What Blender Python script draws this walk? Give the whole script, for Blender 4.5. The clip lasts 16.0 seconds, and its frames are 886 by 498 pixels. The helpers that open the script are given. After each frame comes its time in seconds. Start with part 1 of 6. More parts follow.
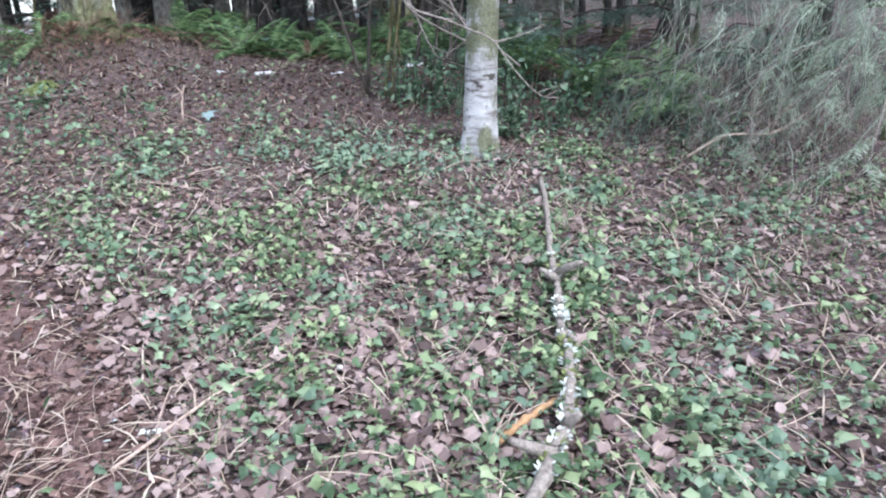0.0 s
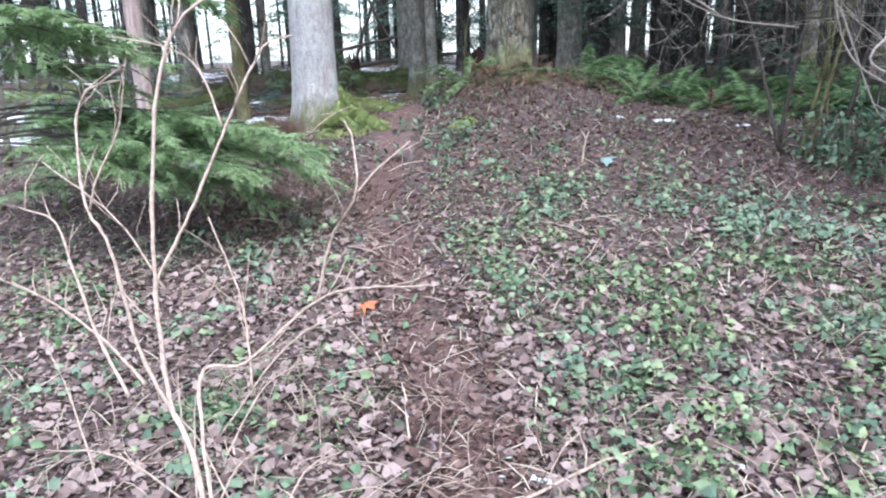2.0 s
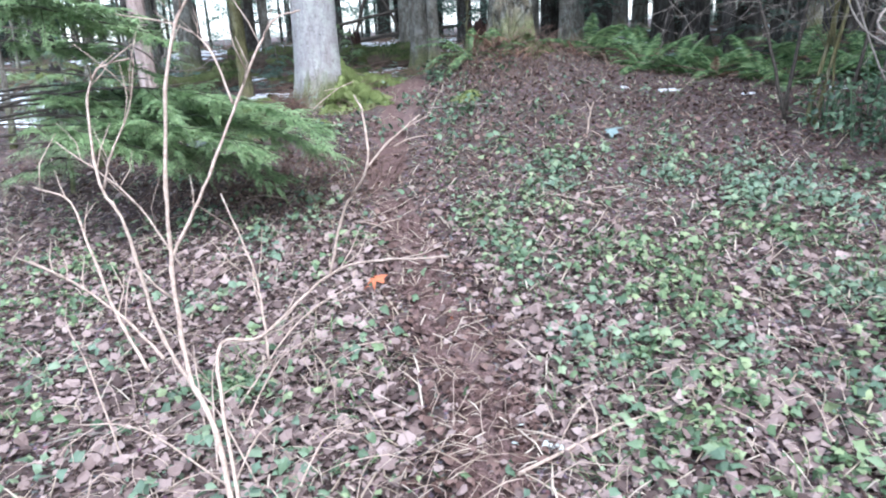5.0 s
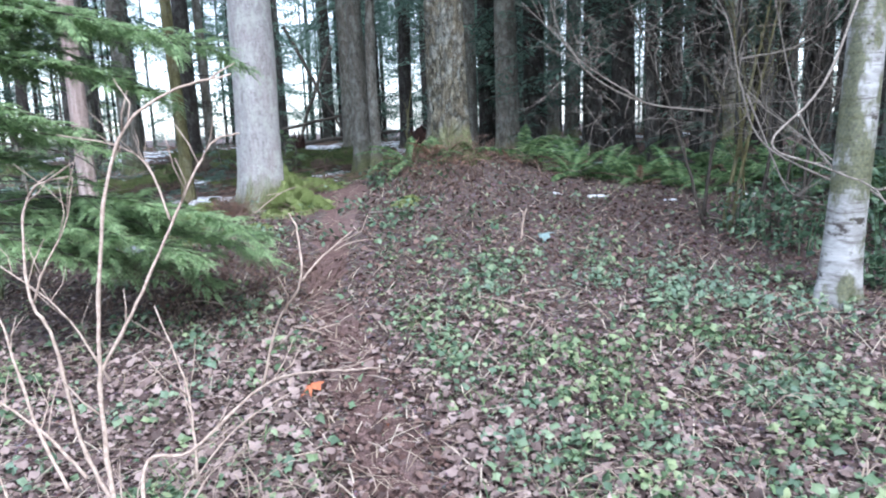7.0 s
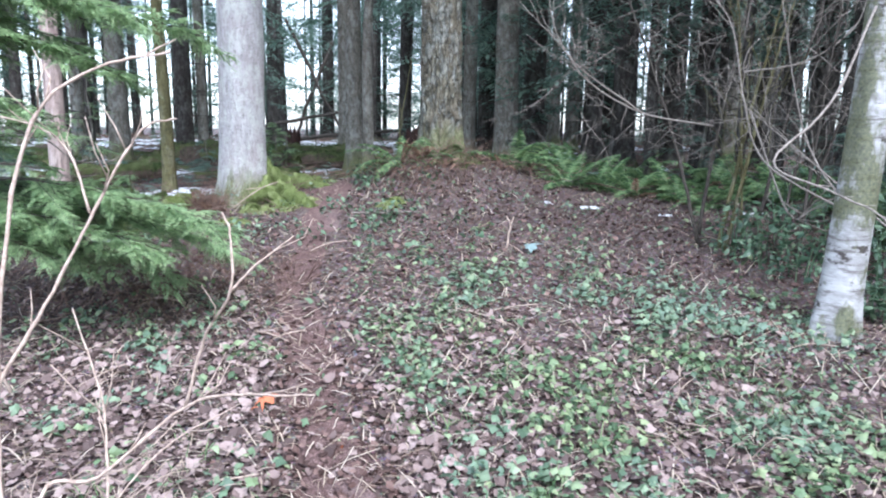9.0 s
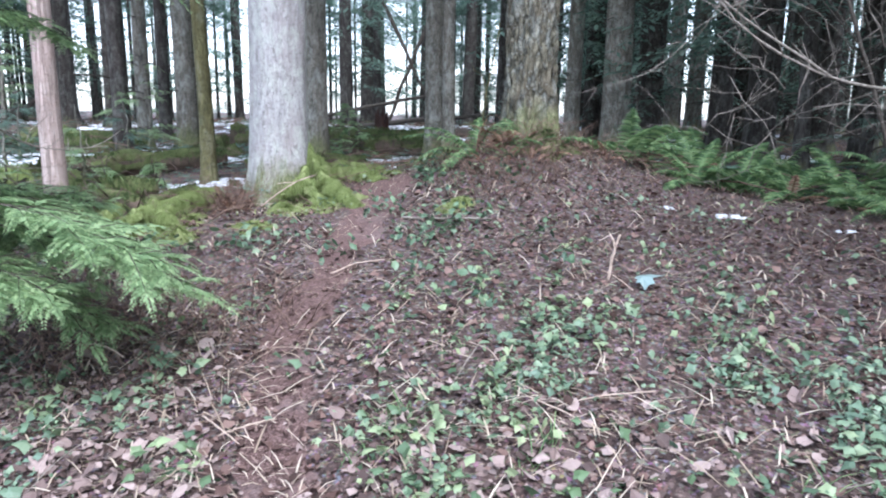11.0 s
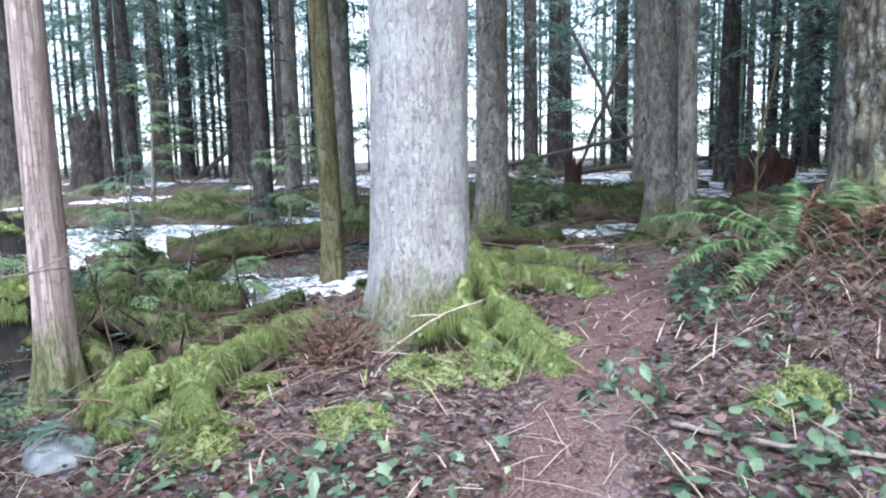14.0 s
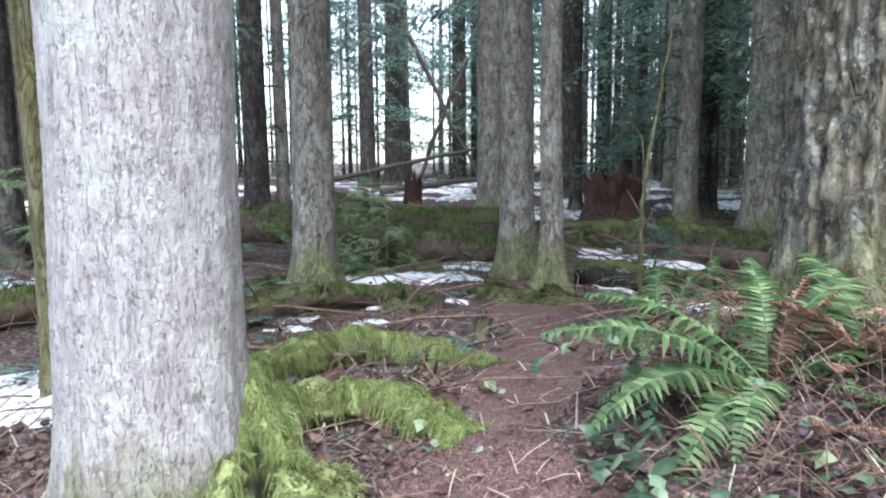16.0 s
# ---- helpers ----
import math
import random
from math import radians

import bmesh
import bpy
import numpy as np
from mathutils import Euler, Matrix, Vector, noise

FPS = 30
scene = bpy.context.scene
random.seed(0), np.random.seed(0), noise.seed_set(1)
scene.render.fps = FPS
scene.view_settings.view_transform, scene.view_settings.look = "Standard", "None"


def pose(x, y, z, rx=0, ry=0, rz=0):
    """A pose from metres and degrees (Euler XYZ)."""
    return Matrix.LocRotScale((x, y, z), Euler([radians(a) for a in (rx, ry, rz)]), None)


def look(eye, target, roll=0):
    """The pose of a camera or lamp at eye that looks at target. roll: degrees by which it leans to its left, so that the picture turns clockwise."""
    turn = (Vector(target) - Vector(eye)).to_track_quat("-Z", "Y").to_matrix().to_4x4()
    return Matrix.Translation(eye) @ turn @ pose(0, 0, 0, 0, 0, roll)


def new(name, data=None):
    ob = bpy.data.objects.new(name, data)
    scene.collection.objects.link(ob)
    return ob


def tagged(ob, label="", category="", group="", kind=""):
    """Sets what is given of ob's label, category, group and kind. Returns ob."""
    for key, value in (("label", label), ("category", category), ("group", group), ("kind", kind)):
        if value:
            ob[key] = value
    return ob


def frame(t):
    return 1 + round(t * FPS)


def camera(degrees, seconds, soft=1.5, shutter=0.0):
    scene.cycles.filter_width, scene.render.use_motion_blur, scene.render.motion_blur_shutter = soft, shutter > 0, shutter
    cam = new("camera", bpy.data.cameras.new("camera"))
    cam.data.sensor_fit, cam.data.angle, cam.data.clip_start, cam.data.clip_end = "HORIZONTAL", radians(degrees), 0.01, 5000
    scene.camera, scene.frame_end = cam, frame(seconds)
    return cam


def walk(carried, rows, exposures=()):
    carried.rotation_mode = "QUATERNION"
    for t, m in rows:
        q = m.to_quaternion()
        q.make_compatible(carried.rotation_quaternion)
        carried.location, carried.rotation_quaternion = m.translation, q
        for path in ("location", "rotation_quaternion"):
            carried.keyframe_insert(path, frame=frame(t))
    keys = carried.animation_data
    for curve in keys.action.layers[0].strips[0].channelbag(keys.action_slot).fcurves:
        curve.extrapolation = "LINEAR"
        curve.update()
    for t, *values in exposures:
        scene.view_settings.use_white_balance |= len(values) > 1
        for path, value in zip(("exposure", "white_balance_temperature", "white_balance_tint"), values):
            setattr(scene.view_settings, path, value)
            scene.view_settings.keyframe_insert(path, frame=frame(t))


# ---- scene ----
cam = camera(65.5, 16.0, soft=2.1)
PATH = [
    (0, (0.101, 0.081, 1.515), (0.037, 1.963, 0.84), -2.5),
    (0.5, (0.01, 0.108, 1.54), (-0.295, 1.977, 0.898), -1.6),
    (1, (-0.104, 0.129, 1.572), (-0.752, 1.912, 0.938), -1.4),
    (1.5, (-0.182, 0.124, 1.607), (-1.037, 1.838, 1.032), -0.4),
    (2, (-0.227, 0.123, 1.625), (-1.229, 1.767, 1.084), -1.8),
    (2.5, (-0.23, 0.149, 1.582), (-1.218, 1.759, 0.925), -3.6),
    (3, (-0.217, 0.15, 1.56), (-1.184, 1.728, 0.803), -4.3),
    (3.5, (-0.232, 0.137, 1.579), (-1.201, 1.735, 0.869), -3.5),
    (4, (-0.252, 0.119, 1.607), (-1.246, 1.725, 0.948), -2.5),
    (4.2, (-0.258, 0.113, 1.607), (-1.274, 1.702, 0.941), -3.2),
    (6.3, (-0.159, 0.018, 1.661), (-1.124, 1.701, 1.172), -2.6),
    (6.5, (-0.152, 0.016, 1.643), (-1.127, 1.679, 1.111), -3.8),
    (7, (-0.132, 0.02, 1.706), (-1.018, 1.78, 1.362), -2.2),
    (7.5, (-0.115, 0.017, 1.727), (-1.052, 1.762, 1.449), -3.0),
    (8, (-0.102, 0.032, 1.721), (-0.981, 1.807, 1.447), -0.5),
    (8.2, (-0.071, 0.035, 1.711), (-0.929, 1.813, 1.389), 0.4),
    (10.3, (-0.507, 1.649, 1.68), (-1.453, 3.376, 1.332), 1.0),
    (10.5, (-0.584, 1.848, 1.682), (-1.623, 3.517, 1.317), 0.0),
    (11, (-0.887, 2.362, 1.629), (-2.018, 3.967, 1.248), 0.8),
    (11.5, (-1.215, 2.822, 1.601), (-2.46, 4.318, 1.142), -0.2),
    (12, (-1.658, 3.324, 1.64), (-3.07, 4.694, 1.279), -1.0),
    (12.5, (-2.144, 3.752, 1.599), (-3.556, 5.132, 1.278), 0.1),
    (13, (-2.588, 4.157, 1.642), (-3.993, 5.537, 1.294), 1.5),
    (13.5, (-2.984, 4.55, 1.761), (-4.481, 5.848, 1.486), 0.9),
    (14, (-3.328, 4.87, 1.756), (-4.855, 6.136, 1.5), -1.1),
    (14.5, (-3.618, 5.2, 1.828), (-5.046, 6.574, 1.562), 2.2),
    (15, (-3.917, 5.594, 1.854), (-5.34, 6.988, 1.671), 1.3),
    (15.5, (-4.209, 5.925, 1.932), (-5.565, 7.379, 1.711), 0.1),
    (16, (-4.48, 6.207, 1.996), (-5.675, 7.791, 1.745), -0.4),
]
walk(cam, [(t, look(eye, target, roll)) for t, eye, target, roll in PATH], [(0.0, 1.88, 5800.0, 13.0), (2.0, 1.94, 5750.0, 12.5), (3.2, 2.0, 5700.0, 12.0), (6.5, 1.9, 5650.0, 11.0), (7.0, 1.85, 5650.0, 11.0), (8.0, 2.04, 5650.0, 11.5), (12.5, 1.95, 5700.0, 12.0), (13.0, 2.0, 5700.0, 12.0), (14.5, 2.01, 5650.0, 11.5), (15.3, 2.13, 5750.0, 11.5), (16.0, 2.17, 5950.0, 12.5)])

# ---- light ----
SUN_EL, SUN_AZ = 55.0, 128.0
world = bpy.data.worlds.new("overcast_sky")
scene.world = world
world.use_nodes = True
wn, wl = world.node_tree.nodes, world.node_tree.links
sky = wn.new("ShaderNodeTexSky")
sky.sky_type, sky.sun_disc = "NISHITA", False
sky.sun_elevation, sky.sun_rotation = radians(SUN_EL), radians(SUN_AZ)
sky.air_density, sky.dust_density, sky.ozone_density = 1.0, 1.0, 1.0
grey = wn.new("ShaderNodeHueSaturation")
grey.inputs["Saturation"].default_value = 0.45
wl.new(sky.outputs[0], grey.inputs["Color"])
wl.new(grey.outputs[0], wn["Background"].inputs[0])
wn["Background"].inputs[1].default_value = 0.15
sun = new("sun", bpy.data.lights.new("sun", "SUN"))
sun.data.energy, sun.data.angle, sun.data.color = 1.5, radians(35), (1.0, 0.98, 0.97)
# the sky texture's sun_rotation turns clockwise from +y
sun.matrix_world = look((0, 0, 60), (-math.sin(radians(SUN_AZ)), -math.cos(radians(SUN_AZ)), 60 - math.tan(radians(SUN_EL))))


# ---- materials ----
def ramp_node(nt, stops):
    n = nt.nodes.new("ShaderNodeValToRGB")
    while len(n.color_ramp.elements) < len(stops):
        n.color_ramp.elements.new(0.5)
    for e, (p, c) in zip(n.color_ramp.elements, stops):
        e.position, e.color = p, (*c, 1)
    return n


class Mat:
    """A node material: colours are mixed layer on layer, then bump and gloss are set."""

    def __init__(self, name, rough=0.8, coord="Object", spec=0.3):
        self.m = bpy.data.materials.new(name)
        self.m.use_nodes = True
        self.nt = self.m.node_tree
        self.bsdf = self.nt.nodes["Principled BSDF"]
        self.bsdf.inputs["Roughness"].default_value = rough
        self.bsdf.inputs["Specular IOR Level"].default_value = spec
        self.co = self.nt.nodes.new("ShaderNodeTexCoord").outputs[coord]
        self.col = None

    def link(self, a, b):
        self.nt.links.new(a, b)

    def mapped(self, scale):
        n = self.nt.nodes.new("ShaderNodeMapping")
        n.inputs["Scale"].default_value = scale if isinstance(scale, tuple) else (scale,) * 3
        self.link(self.co, n.inputs["Vector"])
        return n.outputs[0]

    def noise(self, scale, detail=4, rough=0.6, distort=0.0):
        n = self.nt.nodes.new("ShaderNodeTexNoise")
        n.inputs["Scale"].default_value = 1.0
        n.inputs["Detail"].default_value, n.inputs["Roughness"].default_value = detail, rough
        n.inputs["Distortion"].default_value = distort
        self.link(self.mapped(scale), n.inputs["Vector"])
        return n.outputs["Fac"]

    def voronoi(self, scale, feature="F1", out="Distance", wobble=0.0):
        n = self.nt.nodes.new("ShaderNodeTexVoronoi")
        n.feature = feature
        n.inputs["Scale"].default_value = 1.0
        where = self.mapped(scale)
        if wobble:
            wave, shift = self.nt.nodes.new("ShaderNodeTexNoise"), self.nt.nodes.new("ShaderNodeVectorMath")
            wave.inputs["Scale"].default_value, wave.inputs["Detail"].default_value = 1.3, 4
            self.link(where, wave.inputs["Vector"])
            shift.operation = "MULTIPLY_ADD"
            shift.inputs[1].default_value = (wobble * 2,) * 3
            self.link(wave.outputs["Color"], shift.inputs[0])
            self.link(where, shift.inputs[2])
            where = shift.outputs[0]
        self.link(where, n.inputs["Vector"])
        return n.outputs[out]

    def ramp(self, fac, *stops):
        n = ramp_node(self.nt, stops)
        self.link(fac, n.inputs[0])
        return n.outputs[0]

    def mask(self, fac, lo, hi):
        return self.ramp(fac, (lo, (0, 0, 0)), (hi, (1, 1, 1)))

    def math(self, op, a, b):
        n = self.nt.nodes.new("ShaderNodeMath")
        n.operation, n.use_clamp = op, True
        for s, v in zip(n.inputs, (a, b)):
            if isinstance(v, (int, float)):
                s.default_value = v
            else:
                self.link(v, s)
        return n.outputs[0]

    def mix(self, fac, a, b, mode="MIX"):
        n = self.nt.nodes.new("ShaderNodeMix")
        n.data_type, n.blend_type = "RGBA", mode
        for s, v in zip((n.inputs[0], n.inputs[6], n.inputs[7]), (fac, a, b)):
            if isinstance(v, (int, float)):
                s.default_value = v
            elif isinstance(v, tuple):
                s.default_value = (*v, 1)
            else:
                self.link(v, s)
        return n.outputs[2]

    def axis(self, which):
        n = self.nt.nodes.new("ShaderNodeSeparateXYZ")
        self.link(self.co, n.inputs[0])
        return n.outputs[which]

    def island(self):
        return self.nt.nodes.new("ShaderNodeNewGeometry").outputs["Random Per Island"]

    def chance(self):
        return self.nt.nodes.new("ShaderNodeObjectInfo").outputs["Random"]

    def bump(self, height, strength=0.5, dist=0.02):
        n = self.nt.nodes.new("ShaderNodeBump")
        n.inputs["Strength"].default_value, n.inputs["Distance"].default_value = strength, dist
        self.link(height, n.inputs["Height"])
        self.link(n.outputs[0], self.bsdf.inputs["Normal"])

    def done(self, col, thin=0.0):
        self.link(col, self.bsdf.inputs["Base Color"]) if not isinstance(col, tuple) else None
        if thin:
            tr = self.nt.nodes.new("ShaderNodeBsdfTranslucent")
            self.link(col, tr.inputs[0])
            mx = self.nt.nodes.new("ShaderNodeMixShader")
            mx.inputs[0].default_value = thin
            self.link(self.bsdf.outputs[0], mx.inputs[1])
            self.link(tr.outputs[0], mx.inputs[2])
            self.link(mx.outputs[0], self.nt.nodes["Material Output"].inputs[0])
        return self.m


def soil_material():
    k = Mat("forest_soil", 0.9)
    big, fine, grit = k.noise(0.7, 4), k.noise(9, 6, 0.7), k.noise(60, 5, 0.7)
    base = k.ramp(fine, (0.25, (0.022, 0.015, 0.013)), (0.5, (0.065, 0.045, 0.04)), (0.75, (0.15, 0.108, 0.097)))
    red = k.ramp(grit, (0.3, (0.028, 0.018, 0.016)), (0.6, (0.095, 0.062, 0.055)), (0.8, (0.2, 0.145, 0.13)))
    col = k.mix(k.mask(big, 0.35, 0.65), base, red)
    chips = k.voronoi(45, out="Color")
    col = k.mix(k.math("MULTIPLY", k.mask(k.noise(30, 3), 0.5, 0.62), 0.7), col, k.mix(0.85, chips, (0.18, 0.135, 0.122), "MIX"))
    k.bump(k.math("ADD", grit, k.math("MULTIPLY", fine, 1.0)), 0.9, 0.03)
    return k.done(col)


def bark_material(name, dark, mid, light, ridge=(16, 16, 3.0), moss=0.0, moss_top=0.5, lichen=0.0, bump=0.8, crack=(16, 16, 3), crack_width=0.05, crack_deep=0.5, plated=False, flakes=0.0):
    k = Mat(name, 0.9, spec=0.15)
    r = k.noise(ridge, 6, 0.65, 0.4)
    chips = k.noise((24, 24, 30), 5, 0.75, 0.5)
    split = k.noise(crack, 5, 0.6, 0.8)
    veins = k.ramp(split, (0.5 - crack_width, (0, 0, 0)), (0.5, (1, 1, 1)), (0.5 + crack_width, (0, 0, 0)))
    if plated:
        gap = k.math("SUBTRACT", 1.0, k.mask(k.voronoi(crack, "DISTANCE_TO_EDGE", wobble=0.6), 0.0, crack_width))
        veins = k.math("MULTIPLY", gap, k.mask(k.noise((7, 7, 4), 4), 0.3, 0.55))
    fine = k.noise((60, 60, 22), 5, 0.7)
    col = k.ramp(r, (0.28, dark), (0.5, mid), (0.72, light))
    col = k.mix(k.math("MULTIPLY", k.mask(fine, 0.45, 0.7), 0.5), col, light)
    if flakes:
        cell = k.voronoi((34, 34, 13), out="Color", wobble=0.5)
        col = k.mix(flakes, col, k.ramp(cell, (0.2, mid), (0.55, light), (0.85, tuple(min(0.8, v * 1.25) for v in light))))
        spots = k.mask(k.noise((26, 26, 34), 4, 0.7), 0.62, 0.67)
        col = k.mix(k.math("MULTIPLY", spots, 0.8), col, tuple(v * 0.4 for v in dark))
        r = k.math("ADD", k.math("MULTIPLY", r, 0.5), k.math("MULTIPLY", cell, 0.6))
    col = k.mix(k.math("MULTIPLY", veins, crack_deep), col, tuple(v * 0.6 for v in dark))
    col = k.mix(k.math("MULTIPLY", k.mask(k.noise((3, 3, 1.5), 4), 0.42, 0.66), 0.35), col, tuple(v * f for v, f in zip(mid, (1.0, 0.82, 0.8))))
    if lichen:
        col = k.mix(k.math("MULTIPLY", k.mask(k.noise((7, 7, 4), 5, 0.7), 0.48, 0.62), lichen), col, (0.5, 0.52, 0.47))
        col = k.mix(k.math("MULTIPLY", k.mask(k.noise(30, 4, 0.7), 0.6, 0.68), lichen), col, (0.62, 0.64, 0.6))
    col = k.mix(k.math("MULTIPLY", k.mask(chips, 0.56, 0.61), 0.6), col, dark)
    if moss:
        z = k.axis(2)
        low = k.math("SUBTRACT", 1.0, k.math("DIVIDE", z, moss_top))
        amount = k.math("MULTIPLY", k.math("ADD", k.math("MULTIPLY", low, 0.42), k.math("MULTIPLY", k.noise((4.5, 4.5, 1.3), 6, 0.75), 0.9)), moss)
        green = k.ramp(fine, (0.3, (0.07, 0.075, 0.035)), (0.55, (0.18, 0.19, 0.095)), (0.8, (0.32, 0.335, 0.19)))
        col = k.mix(k.mask(amount, 0.44, 0.6), col, green)
    k.bump(k.math("ADD", k.math("MULTIPLY", k.mix(0.5, r, k.math("SUBTRACT", 1.0, chips)), 0.8), k.math("ADD", k.math("MULTIPLY", fine, 0.35), k.math("MULTIPLY", k.math("SUBTRACT", 1.0, veins), min(0.7, crack_deep)))), bump, 0.03)
    return k.done(col)


def birch_material():
    k = Mat("white_birch_bark", 0.65)
    paper = k.ramp(k.noise((6, 6, 14), 5), (0.3, (0.2, 0.19, 0.18)), (0.62, (0.46, 0.455, 0.45)))
    bands = k.mask(k.noise((3, 3, 26), 4, 0.65, 0.5), 0.54, 0.62)
    scars = k.mask(k.noise((6, 6, 9), 4, 0.6), 0.58, 0.64)
    col = k.mix(k.math("MULTIPLY", bands, 0.75), paper, (0.1, 0.085, 0.075))
    col = k.mix(scars, col, (0.06, 0.05, 0.045))
    moss = k.ramp(k.noise(50, 4), (0.3, (0.05, 0.055, 0.03)), (0.7, (0.17, 0.175, 0.09)))
    high = k.mask(k.axis(2), 0.75, 1.1)
    spots = k.noise((4.5, 4.5, 2.6), 5, 0.6)
    amount = k.math("ADD", spots, k.math("MULTIPLY", high, 0.09))
    col = k.mix(k.math("MULTIPLY", k.mask(amount, 0.51, 0.59), 0.9), col, moss)
    k.bump(k.noise((10, 10, 40), 5), 0.35, 0.015)
    return k.done(col)


def leaf_material(name, a, b, c, rough=0.5, thin=0.3, spec=0.3, by_object=False, cool=None):
    k = Mat(name, rough, spec=spec)
    pick = k.chance() if by_object else k.island()
    col = k.ramp(pick, (0.1, a), (0.5, b), (0.9, c))
    col = k.mix(k.math("MULTIPLY", k.noise(45, 4), 0.45), col, tuple(v * 0.45 for v in b))
    if cool:
        col = k.mix(k.math("MULTIPLY", k.mask(k.noise(1.1, 4), 0.45, 0.62), 0.6), col, cool)
    return k.done(col, thin)


def moss_material(name="shaded_green_moss", lift=1.0, brown=1.0):
    k = Mat(name, 0.95, spec=0.1)
    f, g = k.noise(70, 5, 0.75), k.noise(6, 4)
    col = k.ramp(f, (0.3, (0.11 * lift, 0.13 * lift, 0.045 * lift)), (0.5, (0.19 * lift, 0.225 * lift, 0.09 * lift)), (0.72, (0.28 * lift, 0.32 * lift, 0.14 * lift)))
    col = k.mix(k.math("MULTIPLY", k.mask(g, 0.5, 0.62), brown), col, k.ramp(f, (0.3, (0.07, 0.05, 0.038)), (0.7, (0.24, 0.185, 0.13))))
    k.bump(k.math("ADD", f, k.noise(14, 4)), 1.0, 0.05)
    return k.done(col)


def snow_material():
    k = Mat("old_snow", 0.6)
    col = k.ramp(k.noise(14, 5), (0.3, (0.62, 0.65, 0.7)), (0.6, (0.86, 0.88, 0.9)))
    col = k.mix(k.mask(k.noise(7, 6, 0.8), 0.54, 0.6), col, (0.13, 0.105, 0.09))
    k.bump(k.noise(20, 5), 0.4, 0.03)
    return k.done(col)


def plain_wood(name, a, b, scale=(30, 30, 6), rough=0.8):
    k = Mat(name, rough)
    n = k.noise(scale, 5, 0.65)
    k.bump(n, 0.6, 0.01)
    return k.done(k.ramp(n, (0.3, a), (0.7, b)))


def path_material():
    k = Mat("trodden_red_brown_path", 0.9, spec=0.15)
    fine, grit, patch = k.noise(26, 6, 0.7), k.noise(90, 5, 0.7), k.noise(2.2, 4)
    col = k.ramp(grit, (0.3, (0.045, 0.028, 0.025)), (0.52, (0.145, 0.09, 0.082)), (0.72, (0.3, 0.212, 0.196)))
    col = k.mix(k.math("MULTIPLY", k.mask(fine, 0.5, 0.66), 0.6), col, (0.06, 0.038, 0.034))
    col = k.mix(k.math("MULTIPLY", k.mask(patch, 0.55, 0.7), 0.5), col, (0.22, 0.175, 0.17))
    k.bump(k.math("ADD", grit, fine), 0.9, 0.02)
    return k.done(col)


SOIL = soil_material()
PATH_SOIL = path_material()
BARK_PALE = bark_material("pale_lichen_bark", (0.22, 0.204, 0.195), (0.335, 0.318, 0.311), (0.455, 0.443, 0.437), (24, 24, 5.0), 0.74, 0.62, 0.7, 1.0, (40, 40, 7), 0.012, 0.22, flakes=0.5)
BARK_GREY = bark_material("grey_mossy_bark", (0.06, 0.054, 0.045), (0.17, 0.157, 0.13), (0.32, 0.3, 0.255), (18, 18, 4), 0.75, 0.8, 0.4, 0.9, (24, 24, 6), 0.04, 0.6)
BARK_TAN = bark_material("tan_cedar_bark", (0.2, 0.15, 0.13), (0.4, 0.315, 0.285), (0.56, 0.465, 0.43), (26, 26, 1.0), 0.8, 0.8, 0.1, 0.7, (34, 34, 1.2), 0.05, 0.5)
BARK_MOSSY = bark_material("mossy_thin_bark", (0.05, 0.05, 0.022), (0.13, 0.12, 0.055), (0.22, 0.205, 0.11), (20, 20, 3), 0.5, 2.0, 0.1)
BARK_FIR = bark_material("furrowed_fir_bark", (0.024, 0.021, 0.016), (0.135, 0.122, 0.088), (0.29, 0.275, 0.205), (12, 12, 6), 0.75, 0.6, 0.35, 1.0, (15, 15, 6.5), 0.4, 0.97, True)
BARK_DARK = bark_material("dark_conifer_bark", (0.016, 0.014, 0.013), (0.05, 0.044, 0.039), (0.105, 0.095, 0.085), (14, 14, 2.5), 0.6, 0.6, 0.12)
BIRCH = birch_material()
TWIG = plain_wood("pale_bare_twig", (0.26, 0.19, 0.15), (0.56, 0.45, 0.37), (40, 40, 40))
TWIG_GREY = plain_wood("grey_dead_twig", (0.12, 0.1, 0.085), (0.34, 0.3, 0.26), (40, 40, 40))
TWIG_DARK = plain_wood("dark_dead_twig", (0.03, 0.025, 0.02), (0.1, 0.085, 0.07), (30, 30, 30))
CHAR = plain_wood("charred_wet_wood", (0.006, 0.005, 0.005), (0.035, 0.03, 0.026), (14, 14, 5))
ROTTEN = plain_wood("red_rotten_wood", (0.01, 0.006, 0.005), (0.065, 0.029, 0.021), (9, 9, 5))
# Dark log wood, its colour lowered further to hold the hollow's shade.
LOG = plain_wood("wet_shaded_log_wood", (0.035, 0.025, 0.018), (0.13, 0.095, 0.07), (10, 10, 10))
STRAW = leaf_material("dry_straw", (0.3, 0.23, 0.17), (0.46, 0.37, 0.28), (0.62, 0.54, 0.44), 0.7, 0.1)
LITTER = leaf_material("brown_leaf_litter", (0.06, 0.038, 0.034), (0.25, 0.18, 0.162), (0.42, 0.328, 0.3), 0.65, 0.1)
LITTER_RED = leaf_material("reddish_needle_litter", (0.045, 0.025, 0.02), (0.1, 0.056, 0.046), (0.25, 0.163, 0.138), 0.7, 0.1)
DUFF = leaf_material("brown_needle_duff", (0.07, 0.04, 0.033), (0.16, 0.1, 0.084), (0.29, 0.205, 0.175), 0.8, 0.1)
IVY = leaf_material("ivy_leaf_green", (0.05, 0.09, 0.045), (0.15, 0.235, 0.115), (0.38, 0.45, 0.24), 0.5, 0.25, 0.45, False, (0.19, 0.275, 0.21))
